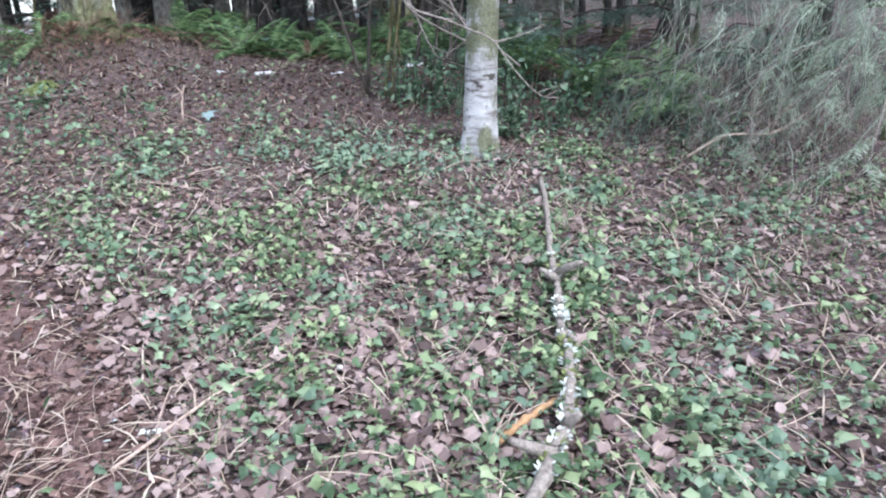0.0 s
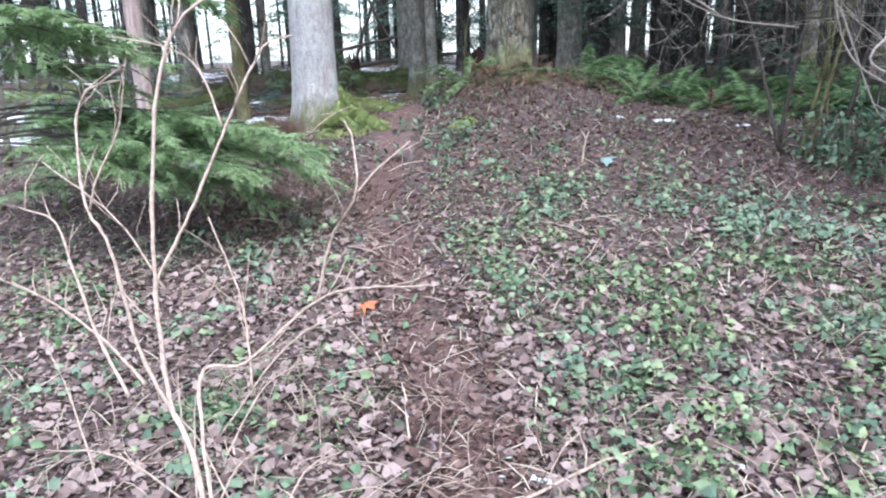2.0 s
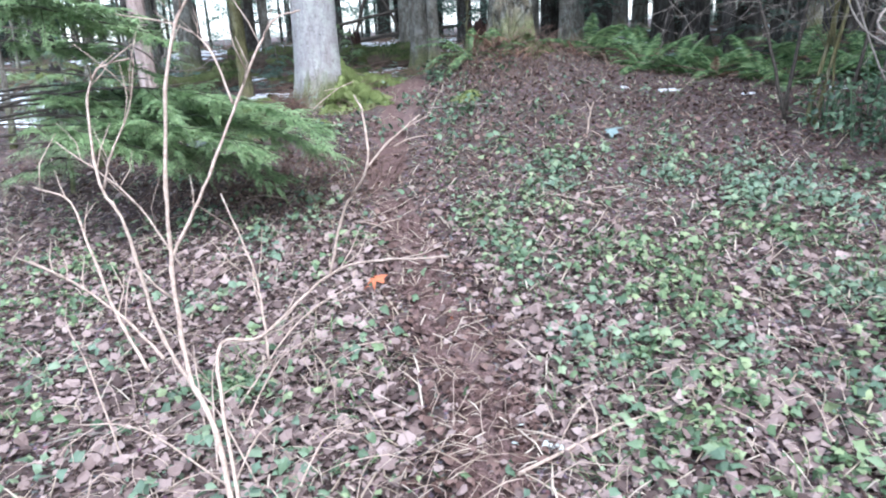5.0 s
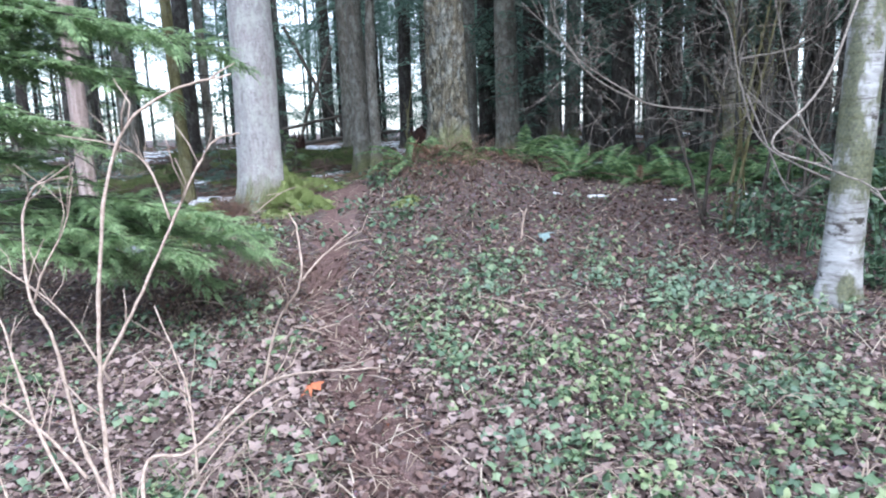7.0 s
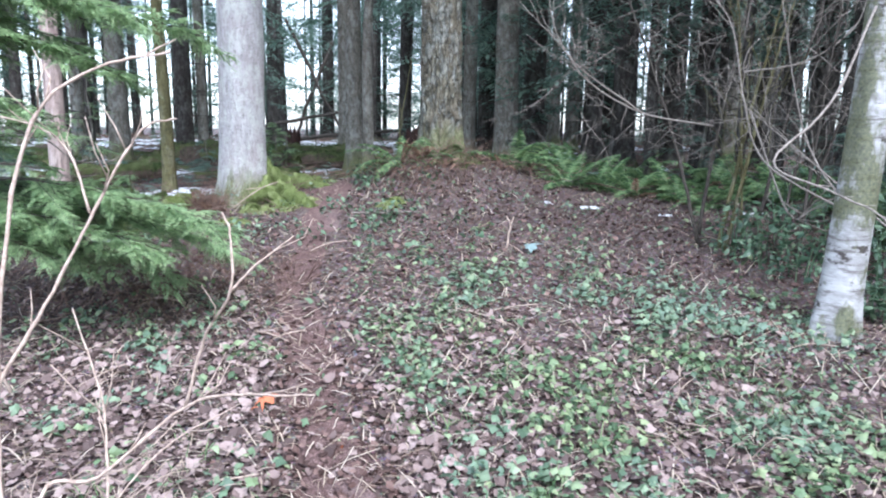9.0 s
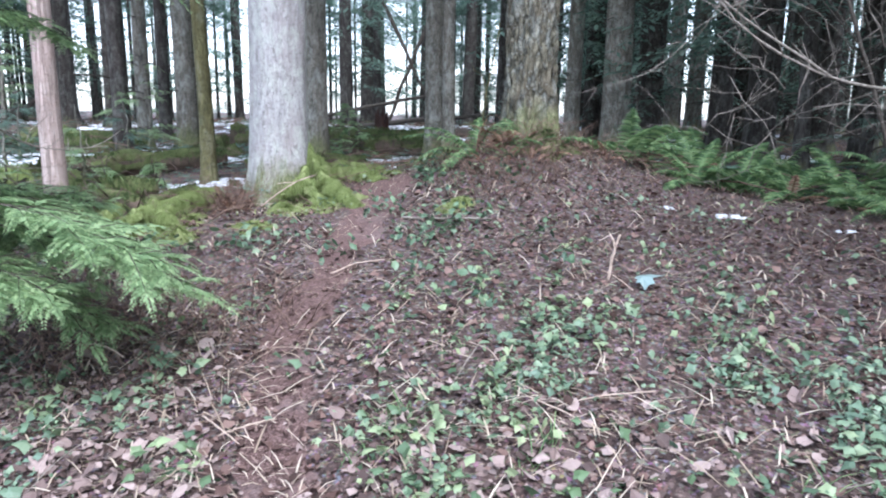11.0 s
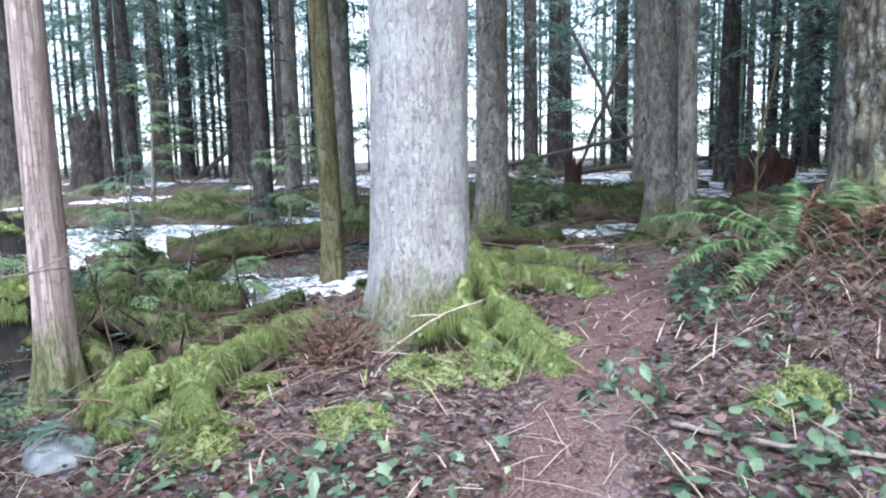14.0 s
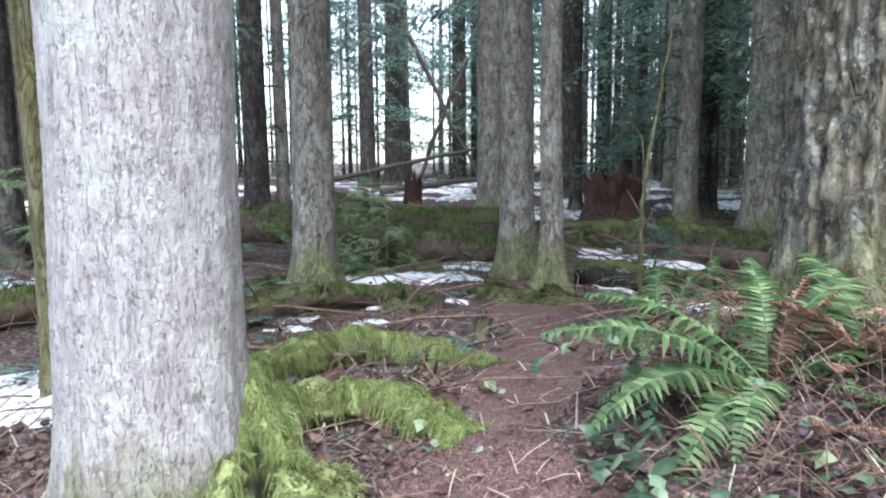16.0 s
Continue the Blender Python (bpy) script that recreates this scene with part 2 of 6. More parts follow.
IVY_PART = leaf_material("ivy_leaf_green_each", (0.05, 0.09, 0.045), (0.15, 0.235, 0.115), (0.38, 0.45, 0.24), 0.52, 0.25, 0.4, True)
IVY_DARK = leaf_material("broad_dark_leaf", (0.035, 0.075, 0.045), (0.09, 0.16, 0.09), (0.2, 0.29, 0.17), 0.42, 0.2, 0.5)
FERN = leaf_material("fern_green", (0.07, 0.13, 0.06), (0.155, 0.26, 0.11), (0.31, 0.43, 0.2), 0.55, 0.4)
FERN_DEAD = leaf_material("fern_dead_rust", (0.12, 0.065, 0.042), (0.27, 0.155, 0.105), (0.44, 0.3, 0.22), 0.75, 0.2)
NEEDLE = leaf_material("hemlock_needle_green", (0.18, 0.28, 0.135), (0.31, 0.45, 0.225), (0.47, 0.6, 0.33), 0.6, 0.45)
# Bluish green with the far forest's mist and backlight mixed into the colour.
NEEDLE_FAR = leaf_material("hazy_conifer_green", (0.09, 0.15, 0.118), (0.17, 0.265, 0.205), (0.27, 0.38, 0.295), 0.6, 0.55)
NEEDLE_GREY = leaf_material("lichen_grey_green_twigs", (0.22, 0.29, 0.19), (0.38, 0.46, 0.34), (0.55, 0.61, 0.5), 0.8, 0.3)
HANG_MOSS = leaf_material("hanging_moss_green", (0.15, 0.19, 0.065), (0.25, 0.31, 0.115), (0.37, 0.43, 0.185), 0.95, 0.3, 0.05)
# Moss strands with the shade of the boughs put into their colour.
MOSS_SHADE = leaf_material("shaded_moss_strands", (0.028, 0.046, 0.017), (0.072, 0.105, 0.038), (0.155, 0.2, 0.078), 0.95, 0.25, 0.1)
ORANGE = leaf_material("orange_leaf", (0.5, 0.14, 0.06), (0.6, 0.19, 0.09), (0.7, 0.27, 0.15), 0.6, 0.2)
BLUE_LEAF = leaf_material("blue_grey_leaf", (0.16, 0.24, 0.24), (0.22, 0.31, 0.3), (0.3, 0.39, 0.38), 0.5, 0.2)
LICHEN = leaf_material("pale_lichen", (0.4, 0.45, 0.4), (0.55, 0.6, 0.55), (0.68, 0.7, 0.66), 0.9, 0.1)
# The same moss darkened as if in shade; MOSS_BRIGHT is the lit one.
MOSS_BASE_SHADE = moss_material("shaded_green_moss", 0.55, 0.5)
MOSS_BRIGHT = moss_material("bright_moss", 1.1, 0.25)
SNOW = snow_material()


# ---- building tools ----
rnd = random.Random(7)


def ss(t):
    t = min(1.0, max(0.0, t))
    return t * t * (3 - 2 * t)


def height(x, y):
    """The lie of the land: a slope up from the clearing, a mound round the fir, a hollow with snow."""
    z = -0.14 + 0.94 * ss((y - 0.25 * x - 1.8) / 8.7)
    z += 0.6 * math.exp(-((x + 4.6) ** 2 + (y - 9.55) ** 2) / 1.8)
    z -= 0.22 * math.exp(-((x + 9.6) ** 2 + (y - 7.2) ** 2) / 3.4)
    z -= 0.13 * math.exp(-((x + 7.55) ** 2 + (y - 5.45) ** 2) / 0.6)
    z += 0.3 * ss((math.hypot(x + 4, y - 6) - 13) / 10)
    return z


def ground_z(x, y):
    v = Vector((x, y, 0.0))
    return height(x, y) + 0.035 * noise.noise(v * 1.3) + 0.014 * noise.noise(v * 5.1)


class Build:
    """Collects vertices and faces for one mesh."""

    def __init__(self):
        self.v, self.f = [], []

    def face(self, pts):
        n = len(self.v)
        self.v.extend(tuple(p) for p in pts)
        self.f.append(tuple(range(n, n + len(pts))))

    def tube(self, pts, radii, sides=6, cap=True, wob=0.0):
        pts = [Vector(p) for p in pts]
        n0 = len(self.v)
        side = Vector((1, 0, 0))
        for i, p in enumerate(pts):
            d = (pts[min(i + 1, len(pts) - 1)] - pts[max(i - 1, 0)]).normalized()
            side = side - d * side.dot(d)
            if side.length < 1e-4:
                side = d.orthogonal()
            side.normalize()
            up = d.cross(side)
            for k in range(sides):
                a = 2 * math.pi * k / sides
                r = radii[i] * (1 + wob * noise.noise(Vector((p.x * 3 + math.cos(a) * 1.5, p.y * 3 + math.sin(a) * 1.5, p.z * 3))))
                self.v.append(tuple(p + (side * math.cos(a) + up * math.sin(a)) * r))
        for i in range(len(pts) - 1):
            for k in range(sides):
                a, b = n0 + i * sides + k, n0 + i * sides + (k + 1) % sides
                self.f.append((a, b, b + sides, a + sides))
        if cap:
            self.f.append(tuple(n0 + k for k in reversed(range(sides))))
            self.f.append(tuple(n0 + (len(pts) - 1) * sides + k for k in range(sides)))

    def mesh(self, name, mat, smooth=True):
        me = bpy.data.meshes.new(name)
        me.from_pydata(self.v, [], self.f)
        me.materials.append(mat)
        if smooth:
            me.shade_smooth()
        me.update()
        return me


def part(name, build, mat, parent, label="", smooth=True):
    me = build.mesh(name, mat, smooth) if isinstance(build, Build) else build
    ob = new(name, me)
    ob.parent = parent
    if label:
        tagged(ob, label)
    return ob


def thing(name, m, label, category, group="", kind=""):
    ob = new(name)
    ob.empty_display_size = 0.1
    ob.matrix_world = m
    return tagged(ob, label, category, group, kind)


def curve_points(a, b, n, sag=(0, 0, 0), wob=0.0, seed=0):
    a, b, s = Vector(a), Vector(b), Vector(sag)
    out = []
    for i in range(n):
        t = i / (n - 1)
        p = a.lerp(b, t) + s * (4 * t * (1 - t))
        if wob and 0 < i:
            p += noise.noise_vector(Vector((seed * 3.7 + t * 4, seed, t * 3))) * wob * t
        out.append(p)
    return out


def spline(ctrl, per=5):
    """A smooth line through a few points."""
    c = [Vector(p) for p in ctrl]
    c = [c[0] * 2 - c[1]] + c + [c[-1] * 2 - c[-2]]
    out = []
    for i in range(1, len(c) - 2):
        for k in range(per):
            t = k / per
            out.append(0.5 * (2 * c[i] + (c[i + 1] - c[i - 1]) * t + (2 * c[i - 1] - 5 * c[i] + 4 * c[i + 1] - c[i + 2]) * t * t
                              + (3 * c[i] - c[i - 1] - 3 * c[i + 1] + c[i + 2]) * t ** 3))
    return out + [c[-2]]


# ---- ground ----
def spaced(lo, hi, step, far, grow):
    mid = list(np.arange(lo, hi + step / 2, step))
    out, d, p = [], step, hi
    while p < far:
        d *= grow
        p += d
        out.append(p)
    back, d, p = [], step, lo
    while p > -far:
        d *= grow
        p -= d
        back.append(p)
    return back[::-1] + mid + out


def build_ground():
    b = Build()
    xs, ys = spaced(-11, 4, 0.075, 500, 1.12), spaced(0.0, 13.5, 0.075, 500, 1.12)
    for y in ys:
        for x in xs:
            b.v.append((x, y, ground_z(x, y)))
    w = len(xs)
    b.f = [(j * w + i, j * w + i + 1, (j + 1) * w + i + 1, (j + 1) * w + i) for j in range(len(ys) - 1) for i in range(w - 1)]
    ob = new("ground", b.mesh("ground", SOIL))
    tagged(ob, "brown forest soil sloping up under needles and leaves", "ground", kind="structure")


build_ground()


# ---- trees ----
def trunk_build(r, tall, lean=(0, 0), flare=0.5, sides=20, ring=0.3, knobs=0.06, bend=0.0, seed=0.0, roots=5, plates=0.0, flaky=False):
    b = Build()
    n = max(8, int(tall / ring))
    zs = [-0.25, -0.1, 0.0, 0.06, 0.12, 0.2, 0.3, 0.42, 0.58, 0.8] + [0.8 + (tall - 0.8) * (i / n) for i in range(1, n + 1)]
    if plates:
        low = min(3.6, tall)
        zs = [-0.25, -0.1] + [ring * i for i in range(int(low / ring) + 1)] + [low + (tall - low) * i / 24 for i in range(1, 25)]
    for z in zs:
        h = max(0.0, z)
        rr = r * (1 - 0.55 * h / max(tall, 1)) * (1 + flare * math.exp(-h / 0.22))
        cx = lean[0] * h + bend * math.sin(h * 1.3 + seed)
        cy = lean[1] * h + bend * math.cos(h * 1.1 + seed)
        for k in range(sides):
            a = 2 * math.pi * k / sides
            lobes = 1 + flare * 0.45 * math.exp(-h / 0.25) * math.cos(roots * a + seed)
            wob = 1 + knobs * noise.noise(Vector((math.cos(a) * 1.7 + seed, math.sin(a) * 1.7, z * 0.8)))
            if flaky and z < 5:
                q = Vector((math.cos(a) * r * 42 + seed, math.sin(a) * r * 42, z * 13 + 0.8 * noise.noise(Vector((a * 9, z * 6, seed)))))
                c = noise.noise(q)
                wob += plates * (0.5 * min(1.0, 5 * abs(c)) + 0.5 * noise.noise(q * 2.3) + 0.8 * noise.noise(Vector((q.x * 0.35, q.y * 0.35, z * 1.6))))
            elif plates and z < 5:
                q = Vector((math.cos(a) * r * 15 + seed, math.sin(a) * r * 15, z * 4.5 + 1.2 * noise.noise(Vector((a * 3, z * 3, seed)))))
                wob += plates * (min(1.0, 3.2 * abs(noise.noise(q))) - 0.6) + plates * 0.35 * noise.noise(q * 3.1)
            b.v.append((cx + rr * lobes * wob * math.cos(a), cy + rr * lobes * wob * math.sin(a), z))
    for i in range(len(zs) - 1):
        for k in range(sides):
            p, q = i * sides + k, i * sides + (k + 1) % sides
            b.f.append((p, q, q + sides, p + sides))
    b.f.append(tuple((len(zs) - 1) * sides + k for k in range(sides)))
    return b


def needle_spray(b, root, d, size, n=7, droop=0.25, width=0.16):
    """A flat feathery spray: a tapering row of narrow leaflets either side of a stem."""
    d = Vector(d).normalized()
    up = Vector((0, 0, 1))
    s = d.cross(up)
    s = s.normalized() if s.length > 1e-3 else Vector((1, 0, 0))
    nrm = s.cross(d)
    for i in range(n):
        t = (i + 0.4) / n
        p = root + d * size * t - up * droop * size * t * t
        ln = size * 0.36 * (1 - 0.7 * t) * rnd.uniform(0.7, 1.2)
        for sg in (-1, 1):
            w = (s * sg * 0.85 + d * 0.6 + nrm * rnd.uniform(-0.25, 0.15)).normalized()
            tip = p + w * ln - up * ln * 0.2
            c = d * ln * width
            mid = p.lerp(tip, 0.45)
            b.face((p, mid - c + nrm * 0.01 * size, tip, mid + c))


def crown_mesh(name, mat, base, top, reach, branches, sprays, size, seed, leaflets=5):
    global rnd
    rnd = random.Random(seed)
    b = Build()
    for i in range(branches):
        t = rnd.random() ** 0.8
        z = base + (top - base) * t
        ln = reach * (1 - 0.8 * t) * rnd.uniform(0.55, 1.1)
        a = rnd.uniform(0, 2 * math.pi)
        d = Vector((math.cos(a), math.sin(a), rnd.uniform(-0.25, 0.15)))
        for k in range(sprays):
            u = 0.25 + 0.75 * k / sprays
            p = Vector((0, 0, z)) + d * ln * u + Vector((0, 0, -0.35 * ln * u * u))
            turn = rnd.uniform(-0.9, 0.9)
            e = Vector((math.cos(a + turn), math.sin(a + turn), rnd.uniform(-0.5, 0.0)))
            needle_spray(b, p, e, size * rnd.uniform(0.7, 1.3), leaflets, 0.4, 0.22)
    return b.mesh(name, mat, False)


CROWNS = [crown_mesh("crown", NEEDLE_FAR, b0, t0, r0, 48, 9, 0.8, sd) for b0, t0, r0, sd in ((5.0, 20, 3.4, 1), (6.5, 22, 3.0, 2), (4.0, 18, 3.6, 3))]
CROWNS_FAR = [crown_mesh("crown", NEEDLE_FAR, b0, t0, r0, 44, 7, 1.0, sd, 4) for b0, t0, r0, sd in ((5.0, 19, 3.2, 4), (4.0, 18, 3.4, 5))]


def snag_twigs(seed, n=26, lo=1.2, hi=8.0):
    g = random.Random(seed)
    b = Build()
    for i in range(n):
        z, a, ln = g.uniform(lo, hi), g.uniform(0, 6.28), g.uniform(0.3, 1.5)
        d = Vector((math.cos(a), math.sin(a), g.uniform(-0.45, 0.1)))
        pts = curve_points((0, 0, z), Vector((0, 0, z)) + d * ln, 5, (0, 0, 0.08 * ln), 0.15, i + seed)
        b.tube(pts, [0.014, 0.012, 0.009, 0.006, 0.003], 4)
        for q in range(2):
            p = pts[2 + q]
            e = Vector((math.cos(a + g.uniform(-1, 1)), math.sin(a + g.uniform(-1, 1)), g.uniform(-0.5, 0.2)))
            b.tube([p, p + e * ln * 0.2, p + e * ln * 0.35], [0.006, 0.004, 0.002], 3)
    return b.mesh("dead_branches", TWIG_DARK)


SNAGS = [snag_twigs(s) for s in (11, 12, 13)]


def tree(x, y, d, mat, tall=15, label="", lean=(0, 0), flare=0.5, crown=True, snags=True, sides=18, low=0.0, far=False, wide=1.0, name="conifer_tree", **kw):
    label = label or "tall dark conifer with a bare lower trunk in the forest"
    ob = thing(name, pose(x, y, ground_z(x, y)), label, "tree", "forest trees")
    part("trunk", trunk_build(d / 2, tall, lean, flare, sides, seed=x * 3.1 + y, **kw), mat, ob)
    g = random.Random(int(x * 131 + y * 17))
    if crown:
        c = tagged(part("crown", g.choice(CROWNS_FAR if far else CROWNS), NEEDLE_FAR, ob), kind="stuff")
        c.location = (lean[0] * 8, lean[1] * 8, -low)
        c.rotation_euler = (0, 0, g.uniform(0, 6.28))
        c.scale = (wide, wide, min(1.0, tall / 18))
    if snags:
        s = tagged(part("twig_tangle", g.choice(SNAGS), TWIG_DARK, ob), kind="stuff")
        s.rotation_euler = (0, 0, g.uniform(0, 6.28))
    return ob


# the named trees beside the path
PALE_TREE = tree(-6.6, 7.41, 0.595, BARK_PALE, 17, "broad pale grey conifer trunk with mossy roots", (0.01, 0.0), 0.3, sides=208, ring=0.018, snags=False, wide=1.3, knobs=0.06, plates=0.03, flaky=True)
tree(-4.84, 9.72, 0.6, BARK_FIR, 17, "thick fir with furrowed grey-brown bark on a mound", (-0.01, 0.0), 0.3, sides=144, ring=0.045, snags=False, wide=1.5, low=0.6, knobs=0.07, plates=0.16)
tree(-7.76, 5.62, 0.21, BARK_TAN, 14, "slender tan cedar trunk with a mossy foot", (0.0, 0.0), 0.6, sides=32, ring=0.12, snags=False)
tree(-8.6, 7.95, 0.19, BARK_MOSSY, 12, "thin moss-covered trunk beside the pale conifer", (-0.02, 0.01), 0.4, sides=24, ring=0.12, bend=0.02, snags=False)
tree(-9.3, 10.6, 0.39, BARK_GREY, 16, "grey spotted trunk with a mossy foot", (0.0, 0.01), 0.5, sides=40, ring=0.12, snags=False)
tree(-8.2, 12.45, 0.36, BARK_GREY, 16, "grey-brown trunk of a close pair", (-0.01, 0.0), 0.5, sides=40, ring=0.12, snags=False)
tree(-7.5, 11.8, 0.21, BARK_GREY, 13, "slim curved trunk of a close pair with mossy roots", (0.015, 0.02), 1.0, sides=32, ring=0.12, bend=0.03, snags=False, roots=4)
FOREST = [(-13.4, 9.6, 0.32), (-14.1, 10.5, 0.3), (-16.6, 12.6, 0.3), (-20.7, 7.3, 0.6), (-23.0, 9.8, 0.22), (-23.9, 10.3, 0.18), (-25.9, 11.2, 0.46), (-29.4, 13.3, 0.55), (-30.9, 14.7, 0.60), (-34.5, 16.8, 0.30), (-25.4, 14.6, 0.72), (-23.5, 15.1, 0.38), (-13.8, 11.3, 0.46)]
FOREST += [(-20.5, 23.3, 0.55), (-21.2, 25.3, 0.57), (-22.8, 27.9, 0.40), (-22.2, 30.9, 0.65), (-11.7, 17.3, 0.50), (-11.3, 20.1, 0.28), (-17.2, 34.6, 0.50), (-15.1, 33.7, 0.50), (-11.7, 27.4, 0.43)]
FOREST += [(-13.2, 33.8, 0.50), (-14.2, 39.4, 0.35), (-12.9, 37.8, 0.50), (-11.3, 34.0, 0.25), (-15.5, 14.8, 0.50), (-15.3, 15.3, 0.28), (-32.0, 17.2, 0.70), (-8.4, 18.5, 0.40), (-8.8, 20.6, 0.45)]
FOREST_RIGHT = [(-6.9, 17.6, 0.65), (-7.1, 20.3, 0.70), (-8.7, 27.4, 0.50), (-7.2, 24.7, 0.50), (-5.0, 19.1, 0.55), (-5.2, 22.3, 0.80), (-3.8, 17.4, 0.60), (-4.4, 25.0, 0.50)]
FOREST_RIGHT += [(-3.2, 21.1, 0.60), (-2.0, 17.1, 0.40), (-1.8, 24.0, 0.60), (-0.8, 20.0, 0.50), (-0.2, 28.2, 0.60), (0.4, 17.2, 0.50), (1.3, 23.3, 0.60), (1.2, 10.2, 0.60)]
for x, y, d in FOREST + FOREST_RIGHT:
    tree(x, y, d, BARK_DARK if (int(x * 10) % 3) or x < -18 else BARK_GREY, 16, lean=(0.012 * math.sin(x * 5), 0.01 * math.cos(y * 3)), low=2.0 if y > 16 else 0.0)


def scatter_forest():
    g = random.Random(5)
    placed = [(t[0], t[1]) for t in FOREST + FOREST_RIGHT]
    tries = 0
    while len(placed) < 230 and tries < 6000:
        tries += 1
        a, r = g.uniform(-0.9, 3.6), g.uniform(17, 60)
        x, y = -4 + r * math.cos(a), 7 + r * math.sin(a)
        if x < -14 and y < 26 and r < 36:
            continue
        if min(math.hypot(x - p, y - q) for p, q in placed) < 1.7:
            continue
        placed.append((x, y))
        tree(x, y, g.uniform(0.22, 0.6), BARK_DARK, g.uniform(14, 18), lean=(g.uniform(-0.02, 0.02), g.uniform(-0.02, 0.02)), sides=10, ring=1.5, far=r > 24, snags=r < 30, low=g.uniform(2.5, 4.5) if r > 24 else 1.5)


scatter_forest()
BIRCH_TREE = tree(0.24, 5.95, 0.275, BIRCH, 13, "white birch trunk with black bands and moss", (0.05, 0.05), 0.25, crown=False, snags=False, sides=40, ring=0.1, name="birch_tree", bend=0.01)


def far_thicket():
    """Young conifers with low crowns, closing the view between the far trunks."""
    g = random.Random(15)
    for i in range(170):
        a, r = (g.uniform(-0.3, 3.3), g.uniform(30, 75)) if i < 70 else ((g.uniform(1.0, 2.1), g.uniform(14, 26)) if i < 84 else (g.uniform(1.3, 3.0), g.uniform(26, 48)))
        x, y = -4 + r * math.cos(a), 7 + r * math.sin(a)
        t = tree(x, y, g.uniform(0.12, 0.25), BARK_DARK, 14, "young conifer with low green boughs far in the forest", sides=8, ring=2, low=0.0, snags=False, far=True, name="young_conifer")
        s = g.uniform(0.5, 0.75)
        for c in t.children:
            if c.name.startswith("crown"):
                c.location.z, c.scale = -4.0 * s + 0.4, ((1.1, 1.1, s) if i < 70 or i >= 84 else (0.4, 0.4, s))


far_thicket()
for x, y, d in ((4.3, 8.7, 0.35), (6.2, 8.2, 0.45), (3.4, 11.2, 0.4)):
    tree(x, y, d, BARK_DARK, 16, "dark conifer at the edge of the clearing", low=1.5, wide=1.2, snags=False)
EDGE = random.Random(33)
for i in range(12):
    tree(-2.6 + i * 0.55 + EDGE.uniform(-0.3, 0.3), EDGE.uniform(11.0, 16.0), EDGE.uniform(0.12, 0.26), BARK_DARK, 13, "slim dark conifer trunk at the forest edge", (EDGE.uniform(-0.03, 0.03), EDGE.uniform(-0.02, 0.02)), sides=12, ring=0.5, low=0.8)


# ---- stumps, logs, poles ----
def on_ground(x, y, dz=0.0):
    return Vector((x, y, ground_z(x, y) + dz))


def moss_drape(b, line, radius, n, g, ln, base, spread=0.5, fine=0.0018):
    """Soft strands of moss that lie over a line of points and hang down on both sides of it."""
    for i in range(n):
        t = g.uniform(0, len(line) - 1.001)
        k = int(t)
        d = (line[k + 1] - line[k]).normalized()
        side = d.cross(Vector((0, 0, 1)))
        side = side.normalized() if side.length > 1e-3 else Vector((1, 0, 0))
        a = g.uniform(-1.25, 1.25)
        out = side * math.sin(a) + Vector((0, 0, math.cos(a)))
        p = line[k].lerp(line[k + 1], t - k) + out * radius * g.uniform(0.75, 1.15)
        if noise.noise(p * 7) < g.uniform(-0.75, -0.1):
            continue
        flow = side * (math.copysign(spread * g.uniform(0.0, 1.0), a) + g.gauss(0, 0.25)) + d * g.gauss(0, 0.5)
        L = ln * (0.12 + 0.75 * g.random() ** 2) * (0.75 + 0.7 * noise.noise(p * 9))
        p1 = p + (flow + Vector((0, 0, -0.25))) * L * 0.35
        p2 = p1 + (flow * 0.4 + Vector((0, 0, -1))) * L * 0.4
        p3 = p2 + (flow * 0.15 + Vector((0, 0, -1))) * L * 0.35
        for q in (p1, p2, p3):
            q.z = max(q.z, ground_z(q.x + base.x, q.y + base.y) - base.z + g.uniform(0.004, 0.03))
        w = (d + side * g.gauss(0, 0.6)).normalized() * g.uniform(0.6, 1.4) * fine
        n0 = len(b.v)
        for q, f in ((p, 0.8), (p1, 1.0), (p2, 0.8)):
            b.v.extend((tuple(q - w * f), tuple(q + w * f)))
        b.v.append(tuple(p3))
        b.f.extend(((n0, n0 + 1, n0 + 3, n0 + 2), (n0 + 2, n0 + 3, n0 + 5, n0 + 4), (n0 + 4, n0 + 5, n0 + 6)))


